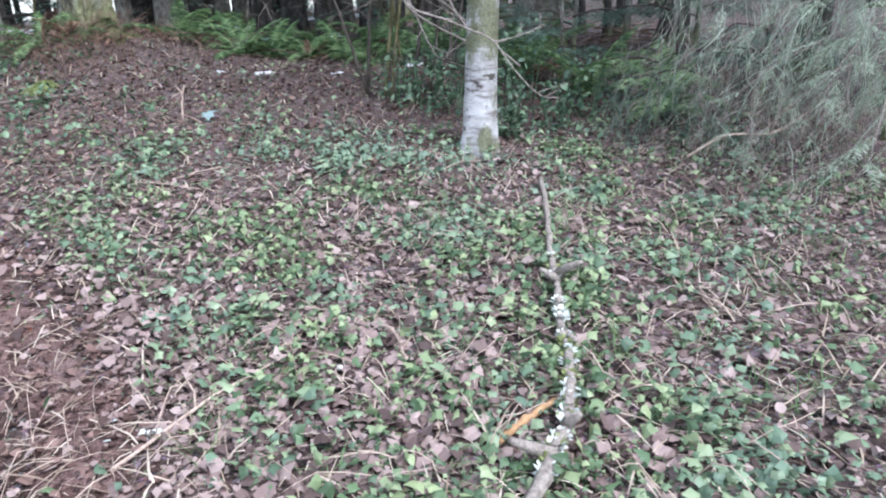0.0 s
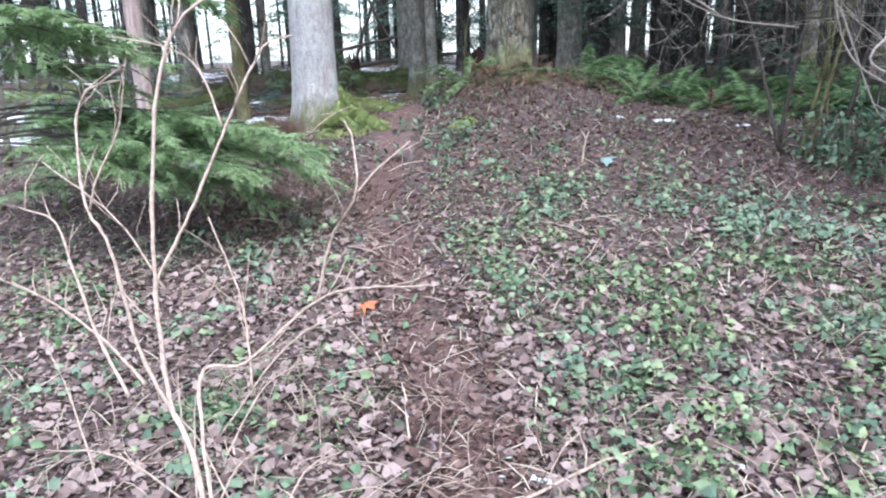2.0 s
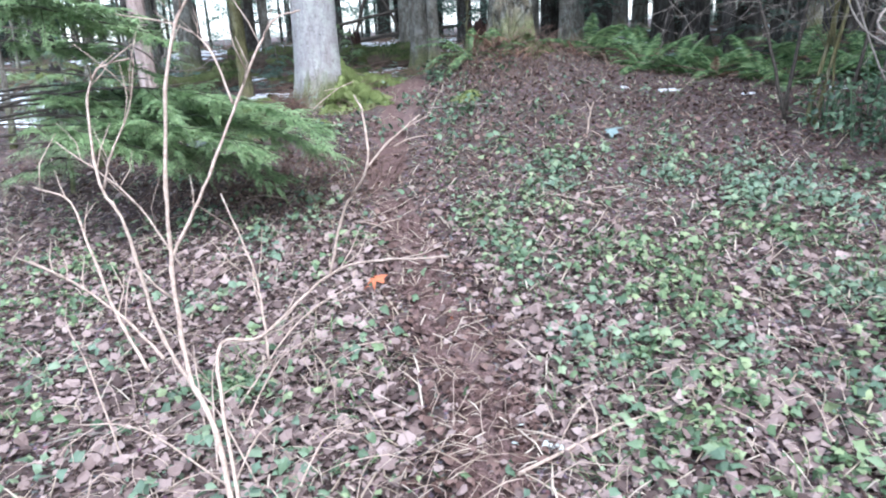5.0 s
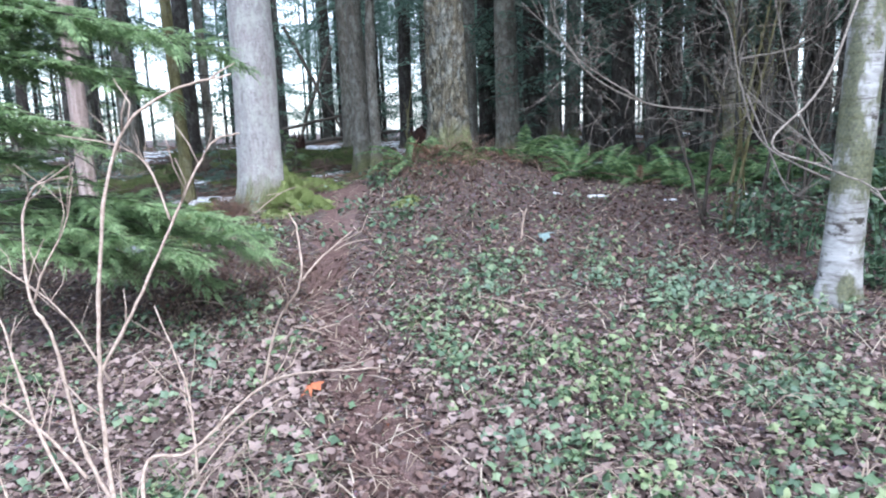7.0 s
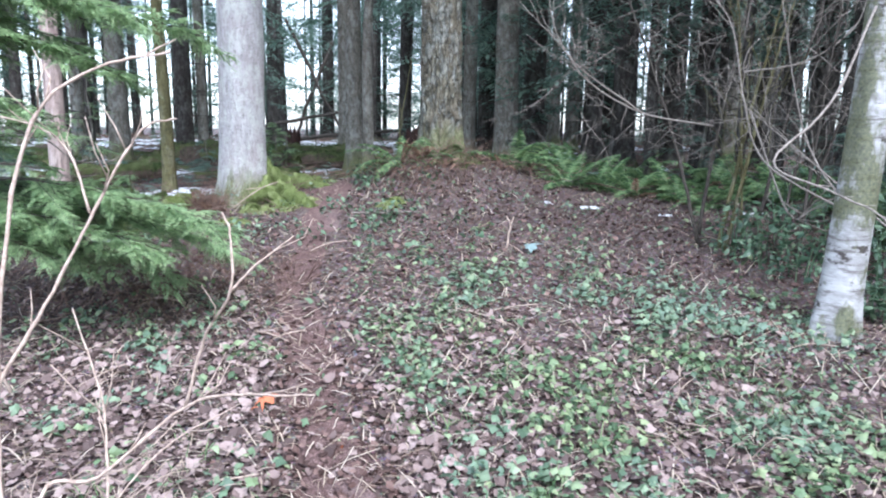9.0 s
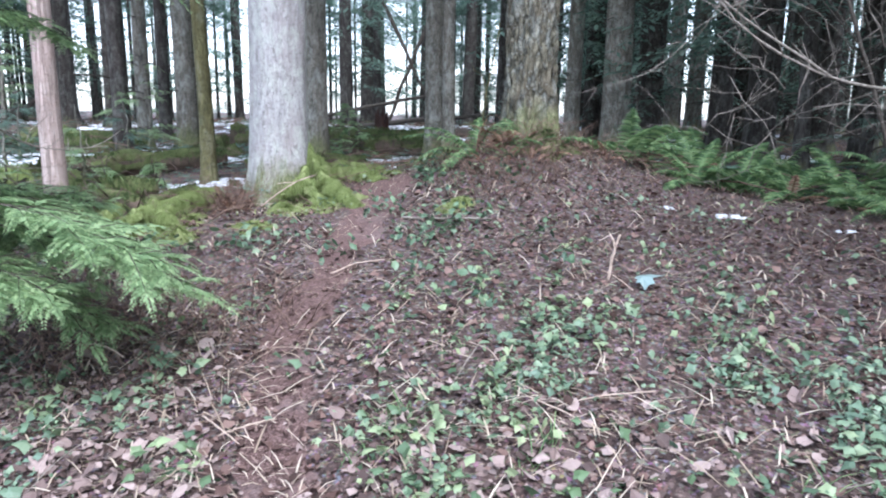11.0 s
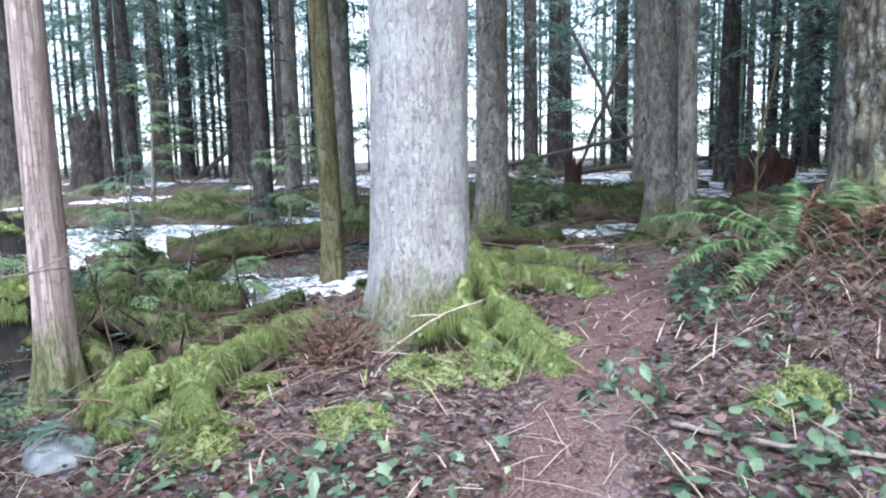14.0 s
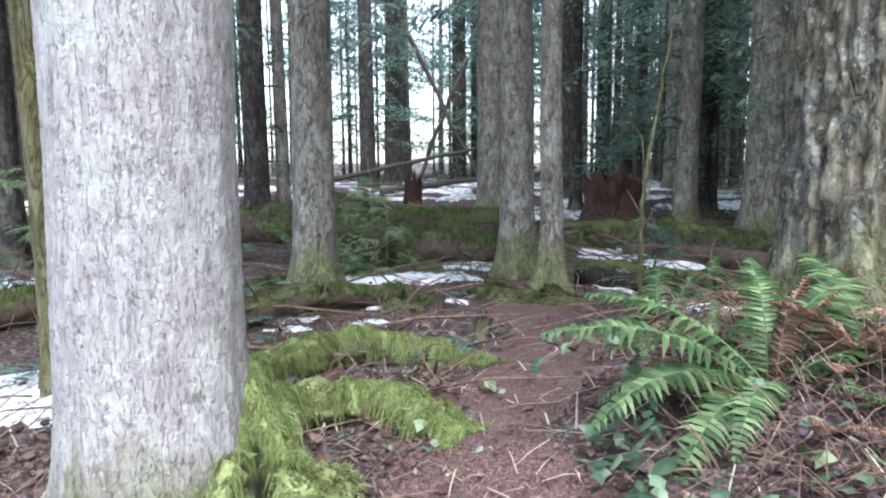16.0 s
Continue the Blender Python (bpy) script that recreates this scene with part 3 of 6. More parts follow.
def log(x0, y0, x1, y1, r, mat, name="fallen_log", label="mossy fallen log lying on the forest floor", lift=0.5, moss=True, seed=1, z0=None, z1=None):
    a, c = on_ground(x0, y0, r * lift), on_ground(x1, y1, r * lift)
    if z0 is not None:
        a.z, c.z = z0, z1
    n = max(6, int((c - a).length / 0.2))
    pts = curve_points(a, c, n, (0, 0, 0.03), 0.1, seed)
    base = pts[0].copy()
    loc = [p - base for p in pts]
    ob = thing(name, Matrix.Translation(base), label, "log")
    b = Build()
    b.tube(loc, [r * (1 - 0.35 * i / n) for i in range(n)], 14, True, 0.25)
    part("wood", b, mat, ob)
    if moss:
        g = random.Random(seed)
        m = Build()
        m.tube([p + Vector((0, 0, r * 0.22)) for p in loc], [r * (0.95 - 0.3 * i / n) * g.uniform(0.8, 1.12) for i in range(n)], 18, True, 0.9)
        part("moss_cover", m, MOSS_BASE_SHADE, ob, "green moss cover")
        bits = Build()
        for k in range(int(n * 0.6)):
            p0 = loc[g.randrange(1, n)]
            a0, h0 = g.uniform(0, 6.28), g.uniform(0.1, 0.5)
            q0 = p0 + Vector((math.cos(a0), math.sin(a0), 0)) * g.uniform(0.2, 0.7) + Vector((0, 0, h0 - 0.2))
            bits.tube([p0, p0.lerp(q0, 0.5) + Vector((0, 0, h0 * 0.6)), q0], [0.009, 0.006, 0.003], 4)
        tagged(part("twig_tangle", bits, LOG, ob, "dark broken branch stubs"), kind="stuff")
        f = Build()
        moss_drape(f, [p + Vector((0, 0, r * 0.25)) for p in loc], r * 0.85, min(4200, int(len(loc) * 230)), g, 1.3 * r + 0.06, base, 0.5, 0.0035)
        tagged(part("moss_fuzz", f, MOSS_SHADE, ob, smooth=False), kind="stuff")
    return ob


def stump(x, y, r, h, mat, label, seed=1, jag=0.4, sides=36):
    ob = thing("tree_stump", pose(x, y, ground_z(x, y)), label, "stump")
    b = Build()
    zs = [-0.1, 0.0, 0.08 * h, 0.2 * h, 0.4 * h, 0.6 * h, 0.8 * h, h]
    for i, z in enumerate(zs):
        for k in range(sides):
            a = 2 * math.pi * k / sides
            n1 = noise.noise(Vector((math.cos(a) * 1.8 + seed, math.sin(a) * 1.8, z * 1.5)))
            rr = r * (1 + 0.3 * math.exp(-max(z, 0) / (0.2 * h)) + 0.28 * n1)
            top = h * (1 - jag * (0.5 + noise.noise(Vector((math.cos(a) * 2.2, math.sin(a) * 2.2, seed * 3.0)))))
            b.v.append((rr * math.cos(a), rr * math.sin(a), z if i < 5 else 0.4 * h + (z - 0.4 * h) / (0.6 * h) * (top - 0.4 * h)))
    m = len(zs)
    for i in range(m - 1):
        for k in range(sides):
            p, q = i * sides + k, i * sides + (k + 1) % sides
            b.f.append((p, q, q + sides, p + sides))
    n0 = len(b.v)
    b.v.append((0, 0, h * 0.45))
    b.f += [((m - 1) * sides + k, (m - 1) * sides + (k + 1) % sides, n0) for k in range(sides)]
    part("stump_wood", b, mat, ob, smooth=False)
    return ob


stump(-9.66, 18.2, 0.5, 1.05, ROTTEN, "rotten red-brown broken tree stump among the trees", 2, 0.35)
stump(-15.1, 19.1, 0.2, 1.05, ROTTEN, "small jagged dark red stump", 5, 0.7)
black = stump(-10.2, 5.84, 0.15, 0.86, CHAR, "blackened broken stump with a mossy rim", 7, 0.16)
hollow = stump(-8.55, 5.5, 0.24, 0.52, CHAR, "hollow rotten black stump capped with green moss", 12, 0.12)
stump(-23.4, 9.4, 0.38, 2.3, BARK_DARK, "dark broken snag at the edge of the forest", 8, 0.25)
stump(-6.98, 9.95, 0.06, 0.2, BARK_DARK, "small blackened stub beside the path", 9, 0.5, 14)
log(-19.3, 10.5, -15.6, 11.5, 0.2, LOG, seed=4)
log(-10.9, 7.3, -10.1, 9.4, 0.17, LOG, lift=0.8, seed=5, label="thick moss-covered log beside old snow")
log(-13.6, 12.3, -9.6, 14.7, 0.3, LOG, lift=0.7, seed=6, label="large mossy log behind the grey trunk")
log(-7.4, 12.3, -5.6, 12.2, 0.13, CHAR, lift=0.7, seed=7, label="dark wet log with moss and snow along it")
log(-8.5, 15.1, -6.3, 15.0, 0.22, LOG, seed=8)
log(-9.2, 5.1, -8.2, 6.9, 0.2, LOG, lift=0.4, seed=9, label="moss-grown log behind the tan trunk")
log(-17.5, 12.5, -13.2, 13.2, 0.15, LOG, seed=14)
log(-14.5, 17.5, -18.5, 19.2, 0.17, LOG, seed=15)
gm = random.Random(44)
for i, (x, y, a, L, r) in enumerate([(-9.6, 5.3, 0.3, 2.2, 0.12), (-8.9, 6.5, 2.4, 1.6, 0.1), (-9.0, 8.9, 1.1, 1.8, 0.1), (-7.5, 6.15, 2.0, 1.3, 0.08), (-16.5, 8.2, 0.7, 3.4, 0.18), (-18.5, 12.2, 2.2, 3.2, 0.2), (-14.6, 15.8, 0.4, 3.5, 0.2), (-12.2, 20.5, 2.6, 4.0, 0.2), (-10.3, 16.3, 0.2, 2.2, 0.12), (-6.0, 13.9, 2.9, 1.8, 0.12)]):
    log(x, y, x + L * math.cos(a), y + L * math.sin(a), r, LOG, lift=gm.uniform(0.3, 1.3), seed=60 + i, moss=i < 4 or i % 2 == 0, label="mossy fallen log lying on the forest floor" if i < 4 or i % 2 == 0 else "dark bare rotting log on the forest floor")
log(-15.6, 6.2, -13.2, 9.3, 0.17, LOG, lift=0.8, seed=81)
log(-17.4, 9.6, -13.9, 9.1, 0.2, LOG, lift=0.8, seed=82)
log(-8.95, 5.98, -7.25, 6.22, 0.1, LOG, lift=1.6, seed=83, label="low moss-draped log behind the tan trunk")
log(-9.7, 6.3, -8.7, 6.8, 0.12, LOG, lift=1.0, seed=84, label="low moss-draped log beside old snow")
log(-8.4, 15.0, -6.7, 15.5, 0.17, LOG, lift=0.8, seed=85)
log(-9.9, 11.9, -8.5, 12.9, 0.2, LOG, lift=0.9, seed=86, label="mossy log under a small evergreen")
POLE = "fallen_pole"
log(-19.1, 20.35, -15.8, 23.0, 0.075, TWIG_DARK, POLE, "thin fallen trunk propped across stumps", moss=False, seed=11, z0=1.5, z1=2.35)
log(-19.0, 23.65, -16.8, 24.8, 0.075, TWIG_DARK, POLE, "thin dead trunk leaning between the trees", moss=False, seed=12, z0=6.1, z1=1.0)
log(-17.9, 25.4, -19.3, 24.2, 0.085, TWIG_DARK, POLE, "thin dead trunk leaning between the trees", moss=False, seed=13, z0=5.4, z1=1.0)
log(-17.2, 20.2, -13.5, 23.4, 0.09, TWIG_DARK, POLE, "thin fallen trunk propped across stumps", moss=False, seed=16, z0=1.2, z1=1.7)
log(-29.7, 14.3, -28.2, 16.2, 0.1, TWIG_DARK, POLE, "thin dead trunk leaning between the trees", moss=False, seed=17, z0=1.0, z1=2.9)


def moss_root(parent, pts, r0, r1, seed, label="moss-covered root", ln=0.3):
    """A surface root under hanging moss, as part of its tree; pts on the plan."""
    g = random.Random(seed)
    base = parent.matrix_world.translation
    line = spline([on_ground(x, y, dz) - base for x, y, dz in pts], 7)
    n = len(line)
    b = Build()
    radii = [(r0 + (r1 - r0) * i / n) * (1 + 0.55 * noise.noise(Vector((i * 0.45, seed, 0)))) * (1 - 0.6 * ss((i / n - 0.7) / 0.3)) for i in range(n)]
    for i in range(2, n):
        line[i] = line[i] + Vector((noise.noise(Vector((i * 0.5, seed, 3))), noise.noise(Vector((i * 0.5, seed, 7))), noise.noise(Vector((i * 0.6, seed, 11))))) * 0.07
    b.tube(line, [v * 0.8 for v in radii], 20, True, 0.8)
    root = part("mossy_root", b, MOSS_BRIGHT, parent, label)
    f = Build()
    span = sum((q - p).length for p, q in zip(line, line[1:]))
    moss_drape(f, line, (r0 + r1) * 0.5, int(span * 11500), g, ln, base, 0.85)
    tagged(part("moss_fuzz", f, HANG_MOSS, root, smooth=False), kind="stuff")


moss_root(PALE_TREE, [(-6.62, 7.7, 0.34), (-6.8, 8.1, 0.15), (-6.6, 8.42, 0.09), (-6.3, 8.45, 0.05), (-6.02, 8.4, -0.04)], 0.1, 0.08, 2)
moss_root(PALE_TREE, [(-6.8, 7.72, 0.3), (-7.35, 8.45, 0.14), (-7.42, 9.05, 0.11), (-7.05, 9.25, 0.08), (-6.6, 9.45, -0.03)], 0.1, 0.08, 3)
moss_root(PALE_TREE, [(-6.4, 7.62, 0.5), (-6.2, 7.62, 0.26), (-5.94, 7.52, 0.13), (-5.6, 7.41, 0.04), (-5.42, 7.33, -0.02)], 0.055, 0.07, 7, ln=0.2)
moss_root(PALE_TREE, [(-6.34, 7.5, 0.4), (-6.15, 7.4, 0.2), (-5.95, 7.28, 0.06), (-5.72, 7.12, -0.02)], 0.05, 0.06, 8, ln=0.18)
moss_root(PALE_TREE, [(-6.27, 7.14, 0.1), (-6.21, 7.2, 0.17), (-6.2, 7.34, 0.24)], 0.04, 0.045, 9, "moss hanging over the foot of the trunk", 0.22)
moss_root(black, [(-10.3, 5.75, 0.66), (-10.18, 5.7, 0.72), (-10.07, 5.78, 0.7), (-10.05, 5.9, 0.62)], 0.03, 0.03, 11, "ragged mossy rim of the stump", 0.1)
moss_root(hollow, [(-8.75, 5.42, 0.36), (-8.6, 5.4, 0.47), (-8.45, 5.42, 0.46), (-8.36, 5.54, 0.34)], 0.1, 0.1, 13, "thick green moss cap", 0.16)
moss_root(hollow, [(-8.7, 5.62, 0.4), (-8.55, 5.58, 0.5), (-8.42, 5.66, 0.38)], 0.1, 0.1, 14, "thick green moss cap", 0.16)


BRANCH = thing("fallen_branch", Matrix.Translation(on_ground(-7.2, 7.05)), "fallen branch hung with bright green moss near the trunk", "branch")
core = Build()
core.tube([on_ground(x, y, 0.04) - on_ground(-7.2, 7.05) for x, y in ((-7.3, 7.2), (-7.0, 6.75), (-6.8, 6.4), (-6.3, 5.8))], [0.03, 0.03, 0.025, 0.015], 8)
part("wood", core, LOG, BRANCH)
moss_root(BRANCH, [(-7.15, 7.02, 0.12), (-6.95, 6.62, 0.16), (-6.88, 6.35, 0.18), (-6.66, 6.07, 0.17), (-6.42, 5.93, 0.12), (-6.3, 5.84, 0.02)], 0.045, 0.065, 5, "bright moss hanging from the branch", 0.24)
moss_root(BRANCH, [(-6.88, 6.35, 0.16), (-6.95, 6.1, 0.17), (-6.88, 5.85, 0.14), (-6.7, 5.62, 0.03)], 0.05, 0.06, 6, "bright moss hanging from the branch", 0.2)
moss_root(BRANCH, [(-7.3, 5.95, 0.2), (-7.15, 5.75, 0.15), (-7.05, 5.6, 0.05)], 0.06, 0.06, 12, "bright moss hanging from the branch", 0.2)


def moss_mound(x, y, r, h, seed, mat=None, name="moss_mound", label="cushion of green moss on the forest floor"):
    ob = thing(name, pose(x, y, ground_z(x, y)), label, "moss")
    g = random.Random(seed)
    b, f = Build(), Build()
    rings, sides = 12, 40
    for i in range(rings):
        t = i / (rings - 1)
        for k in range(sides):
            a = 2 * math.pi * k / sides
            rr = r * (1 - t) * (1 + 0.75 * noise.noise(Vector((math.cos(a) * 1.4 + seed, math.sin(a) * 1.4, 0.3))) + 0.3 * noise.noise(Vector((math.cos(a) * 5, math.sin(a) * 5, seed))))
            px, py = rr * math.cos(a), rr * math.sin(a)
            z = ground_z(x + px, y + py) - ground_z(x, y) + h * math.sin(t * math.pi / 2) * (0.8 + 0.9 * noise.noise(Vector((px * 6, py * 6, seed))) + 0.4 * noise.noise(Vector((px * 15, py * 15, seed)))) - 0.02 * (1 - t)
            b.v.append((px, py, z))
    for i in range(rings - 1):
        for k in range(sides):
            p, q = i * sides + k, i * sides + (k + 1) % sides
            b.f.append((p, q, q + sides, p + sides))
    part("cushion", b, mat or MOSS_BASE_SHADE, ob)
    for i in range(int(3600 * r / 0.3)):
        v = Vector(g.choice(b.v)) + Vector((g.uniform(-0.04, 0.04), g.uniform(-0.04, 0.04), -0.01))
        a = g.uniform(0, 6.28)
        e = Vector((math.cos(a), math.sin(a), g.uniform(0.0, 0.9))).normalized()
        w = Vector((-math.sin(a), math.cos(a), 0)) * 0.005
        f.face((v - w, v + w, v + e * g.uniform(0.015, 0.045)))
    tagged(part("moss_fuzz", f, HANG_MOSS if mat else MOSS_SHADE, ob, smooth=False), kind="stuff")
    return ob


for i, (x, y, r, h) in enumerate([(-5.95, 7.45, 0.34, 0.1), (-6.02, 6.98, 0.28, 0.09), (-5.72, 7.2, 0.24, 0.06), (-6.3, 7.75, 0.25, 0.12), (-5.9, 6.45, 0.22, 0.06), (-6.3, 5.95, 0.24, 0.1), (-6.95, 5.95, 0.34, 0.14), (-7.15, 6.75, 0.25, 0.1), (-6.6, 6.3, 0.2, 0.08), (-10.4, 6.85, 0.6, 0.4), (-9.9, 6.2, 0.4, 0.3), (-7.95, 5.12, 0.22, 0.4),
                                  (-7.3, 11.4, 0.35, 0.12), (-7.75, 11.35, 0.3, 0.16), (-8.9, 10.1, 0.5, 0.12), (-8.2, 10.5, 0.35, 0.12), (-4.45, 7.65, 0.22, 0.08), (-4.3, 9.15, 0.4, 0.12), (-11.9, 10.5, 0.6, 0.35), (-7.9, 6.3, 0.35, 0.2), (-7.45, 14.9, 0.45, 0.25), (-8.0, 7.9, 0.2, 0.1), (-9.7, 10.35, 0.4, 0.15)]):
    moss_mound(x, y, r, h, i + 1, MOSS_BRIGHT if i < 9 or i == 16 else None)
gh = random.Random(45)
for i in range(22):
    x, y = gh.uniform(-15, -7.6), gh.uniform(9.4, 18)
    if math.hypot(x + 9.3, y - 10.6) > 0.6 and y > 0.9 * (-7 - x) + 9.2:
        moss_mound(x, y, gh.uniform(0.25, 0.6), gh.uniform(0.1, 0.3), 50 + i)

stone_b = Build()
for j in range(9):
    for k in range(14):
        ph, a = math.pi * j / 8, 2 * math.pi * k / 14
        v = Vector((math.sin(ph) * math.cos(a), math.sin(ph) * math.sin(a), math.cos(ph)))
        w = 1 + 0.25 * noise.noise(v * 1.7)
        stone_b.v.append((0.15 * v.x * w, 0.1 * v.y * w, 0.06 * v.z * w + 0.005))
stone_b.f = [(j * 14 + k, j * 14 + (k + 1) % 14, (j + 1) * 14 + (k + 1) % 14, (j + 1) * 14 + k) for j in range(8) for k in range(14)]
STONE = plain_wood("grey_stone", (0.16, 0.17, 0.18), (0.34, 0.36, 0.38), (14, 14, 14))
stone = new("stone", stone_b.mesh("stone", STONE))
stone.matrix_world = Matrix.Translation(on_ground(-6.74, 5.42)) @ Matrix.Diagonal((1.35, 1.35, 1.5, 1))
tagged(stone, "small blue-grey stone half sunk in litter", "stone")


# ---- snow ----
def snow_patch(x, y, rx, ry, turn, seed):
    b = Build()
    sides, rings = 64, 8
    for i in range(rings):
        t = i / (rings - 1)
        for k in range(sides):
            a = 2 * math.pi * k / sides
            edge = max(0.15, 0.9 + 1.0 * noise.noise(Vector((math.cos(a) * 1.9 + seed * 2.3, math.sin(a) * 1.9, seed))) + 0.6 * noise.noise(Vector((math.cos(a) * 5, math.sin(a) * 5, seed))))
            px, py = rx * edge * (1 - t) * math.cos(a), ry * edge * (1 - t) * math.sin(a)
            px, py = px * math.cos(turn) - py * math.sin(turn), px * math.sin(turn) + py * math.cos(turn)
            k1 = min(1.0, rx / 0.6)
            z = ground_z(x + px, y + py) - ground_z(x, y) + (-0.012 if i == 0 else 0.01 + 0.035 * k1 + 0.02 * k1 * t + 0.05 * k1 * noise.noise(Vector((px * 6, py * 6, seed))))
            b.v.append((px, py, z))
    for i in range(rings - 1):
        for k in range(sides):
            p, q = i * sides + k, i * sides + (k + 1) % sides
            b.f.append((p, q, q + sides, p + sides))
    ob = new("snow_patch", b.mesh("snow_patch", SNOW))
    ob.matrix_world = pose(x, y, ground_z(x, y))
    tagged(ob, "patch of old thin white snow on forest floor", "snow", "snow patches")


for i, v in enumerate([(-9.2, 7.2, 1.5, 0.75, 0.5), (-8.3, 7.9, 0.6, 0.32, 0.7), (-10.9, 5.7, 0.6, 0.35, 0.4), (-12.6, 6.6, 0.9, 0.45, 0.4), (-11.4, 9.9, 1.0, 0.5, 0.4), (-14.2, 8.0, 1.6, 0.9, 0.4), (-13.0, 7.4, 1.6, 0.7, 0.5), (-12.0, 8.6, 1.1, 0.5, 0.5), (-11.6, 7.6, 0.8, 0.3, 0.6), (-14.5, 9.6, 1.4, 0.5, 0.6), (-8.9, 11.4, 0.45, 0.2, 0.9), (-9.3, 11.0, 0.3, 0.12, 0.8), (-7.55, 14.2, 0.8, 0.35, 2.9), (-6.2, 11.75, 0.5, 0.13, 2.8), (-6.9, 12.05, 0.3, 0.1, 2.6),
                       (-2.3, 8.75, 0.12, 0.06, 0.1), (-2.8, 8.7, 0.05, 0.03, 0.3), (-1.4, 8.75, 0.07, 0.03, 0.6), (-0.5, 9.4, 0.12, 0.06, 0.3), (-8.2, 10.3, 0.12, 0.07, 0.5), (-7.9, 10.9, 0.1, 0.06, 0), (-8.6, 9.7, 0.18, 0.08, 0.8), (-3.6, 18.5, 0.7, 0.4, 0), (-7.4, 7.0, 0.1, 0.06, 1),
                       (-7.6, 13.7, 0.6, 0.22, 2.7), (-7.4, 15.3, 0.7, 0.25, 0.3), (-6.3, 11.62, 0.38, 0.1, 2.9), (-9.3, 11.3, 0.2, 0.1, 0.2), (-8.85, 11.75, 0.5, 0.2, 0.6), (-8.9, 12.5, 0.4, 0.2, 0.4), (-9.8, 10.4, 0.25, 0.12, 0.5), (-8.4, 9.5, 0.14, 0.06, 0.7), (-7.95, 9.9, 0.16, 0.07, 0.5), (-9.6, 7.7, 0.5, 0.2, 0.5), (-11.5, 7.3, 0.6, 0.25, 0.4), (-9.7, 17.0, 0.8, 0.3, 0.5), (-11.3, 19.7, 1.0, 0.4, 0.4)]):
    snow_patch(*v, i + 1)
g0 = random.Random(21)
for i in range(70):
    x, y = g0.uniform(-40, -11), g0.uniform(6, 34)
    big = 0.35 + 0.045 * math.hypot(x + 4, y - 6)
    snow_patch(x, y, big * g0.uniform(0.6, 1.6), big * g0.uniform(0.3, 0.7), g0.uniform(0, 3), 30 + i)
for i in range(55):
    x, y = g0.uniform(-24, -5), g0.uniform(13, 30)
    big = 0.2 + 0.03 * math.hypot(x + 4, y - 6)
    snow_patch(x, y, big * g0.uniform(0.5, 1.5), big * g0.uniform(0.25, 0.6), g0.uniform(0, 3), 200 + i)
for i in range(10):
    snow_patch(g0.uniform(-10, 4), g0.uniform(17, 34), g0.uniform(0.5, 1.4), g0.uniform(0.3, 0.7), g0.uniform(0, 3), 130 + i)


# ---- ferns ----
def frond_mesh(ln, droop, mat, seed, wide=0.2):
    """One frond along +x from the origin: an arching stem with many narrow leaflets either side."""
    g = random.Random(seed)
    b = Build()
    n = 30
    pts = []
    for i in range(n + 1):
        t = i / n
        pts.append(Vector((ln * (t - 0.12 * droop * t ** 3), 0.04 * ln * math.sin(t * 2 + seed), ln * (0.75 * t - (0.35 + droop) * t * t))))
    b.tube(pts, [0.005 * (1 - 0.8 * i / n) for i in range(n + 1)], 4)
    for i in range(3, n):
        t = i / n
        d = (pts[i + 1] - pts[i]).normalized()
        L = ln * wide * (math.sin(math.pi * min(1, 0.22 + 0.78 * t)) ** 0.7) * g.uniform(0.85, 1.1)
        for sg in (-1, 1):
            s = (Vector((0, sg, 0)) + d * 0.3 + Vector((0, 0, g.uniform(-0.3, 0.05)))).normalized()
            w = d * ln * 0.0155
            p = pts[i]
            m = p + s * L * 0.5 + Vector((0, 0, 0.01))
            b.face((p - w, p + w, m + w * 0.85, p + s * L - Vector((0, 0, 0.12 * L)), m - w * 0.85))
    return b.mesh("frond", mat, False)


FRONDS = [frond_mesh(0.72, d, FERN, s) for d, s in ((0.25, 1), (0.45, 2), (0.7, 3), (0.1, 4))]
FRONDS_DEAD = [frond_mesh(0.5, d, FERN_DEAD, s, 0.16) for d, s in ((0.15, 5), (0.5, 6))]


def fern(x, y, size, n, seed, dead=0, spread=(0, 6.28), label="green sword fern with arching fronds"):
    g = random.Random(seed)
    ob = thing("sword_fern", pose(x, y, ground_z(x, y) - 0.01), label, "fern", "ferns")
    for i in range(n + dead):
        me = g.choice(FRONDS if i < n else FRONDS_DEAD)
        p = part("frond", me, FERN, ob, "" if i < n else "withered rust-brown frond")
        a = spread[0] + (spread[1] - spread[0]) * (i + g.uniform(-0.3, 0.3)) / (n + dead)
        s = size * g.uniform(0.75, 1.15)
        p.matrix_local = pose(0, 0, 0, g.uniform(-15, 15), g.uniform(-38, 12), math.degrees(a)) @ Matrix.Diagonal((s, s, s, 1))


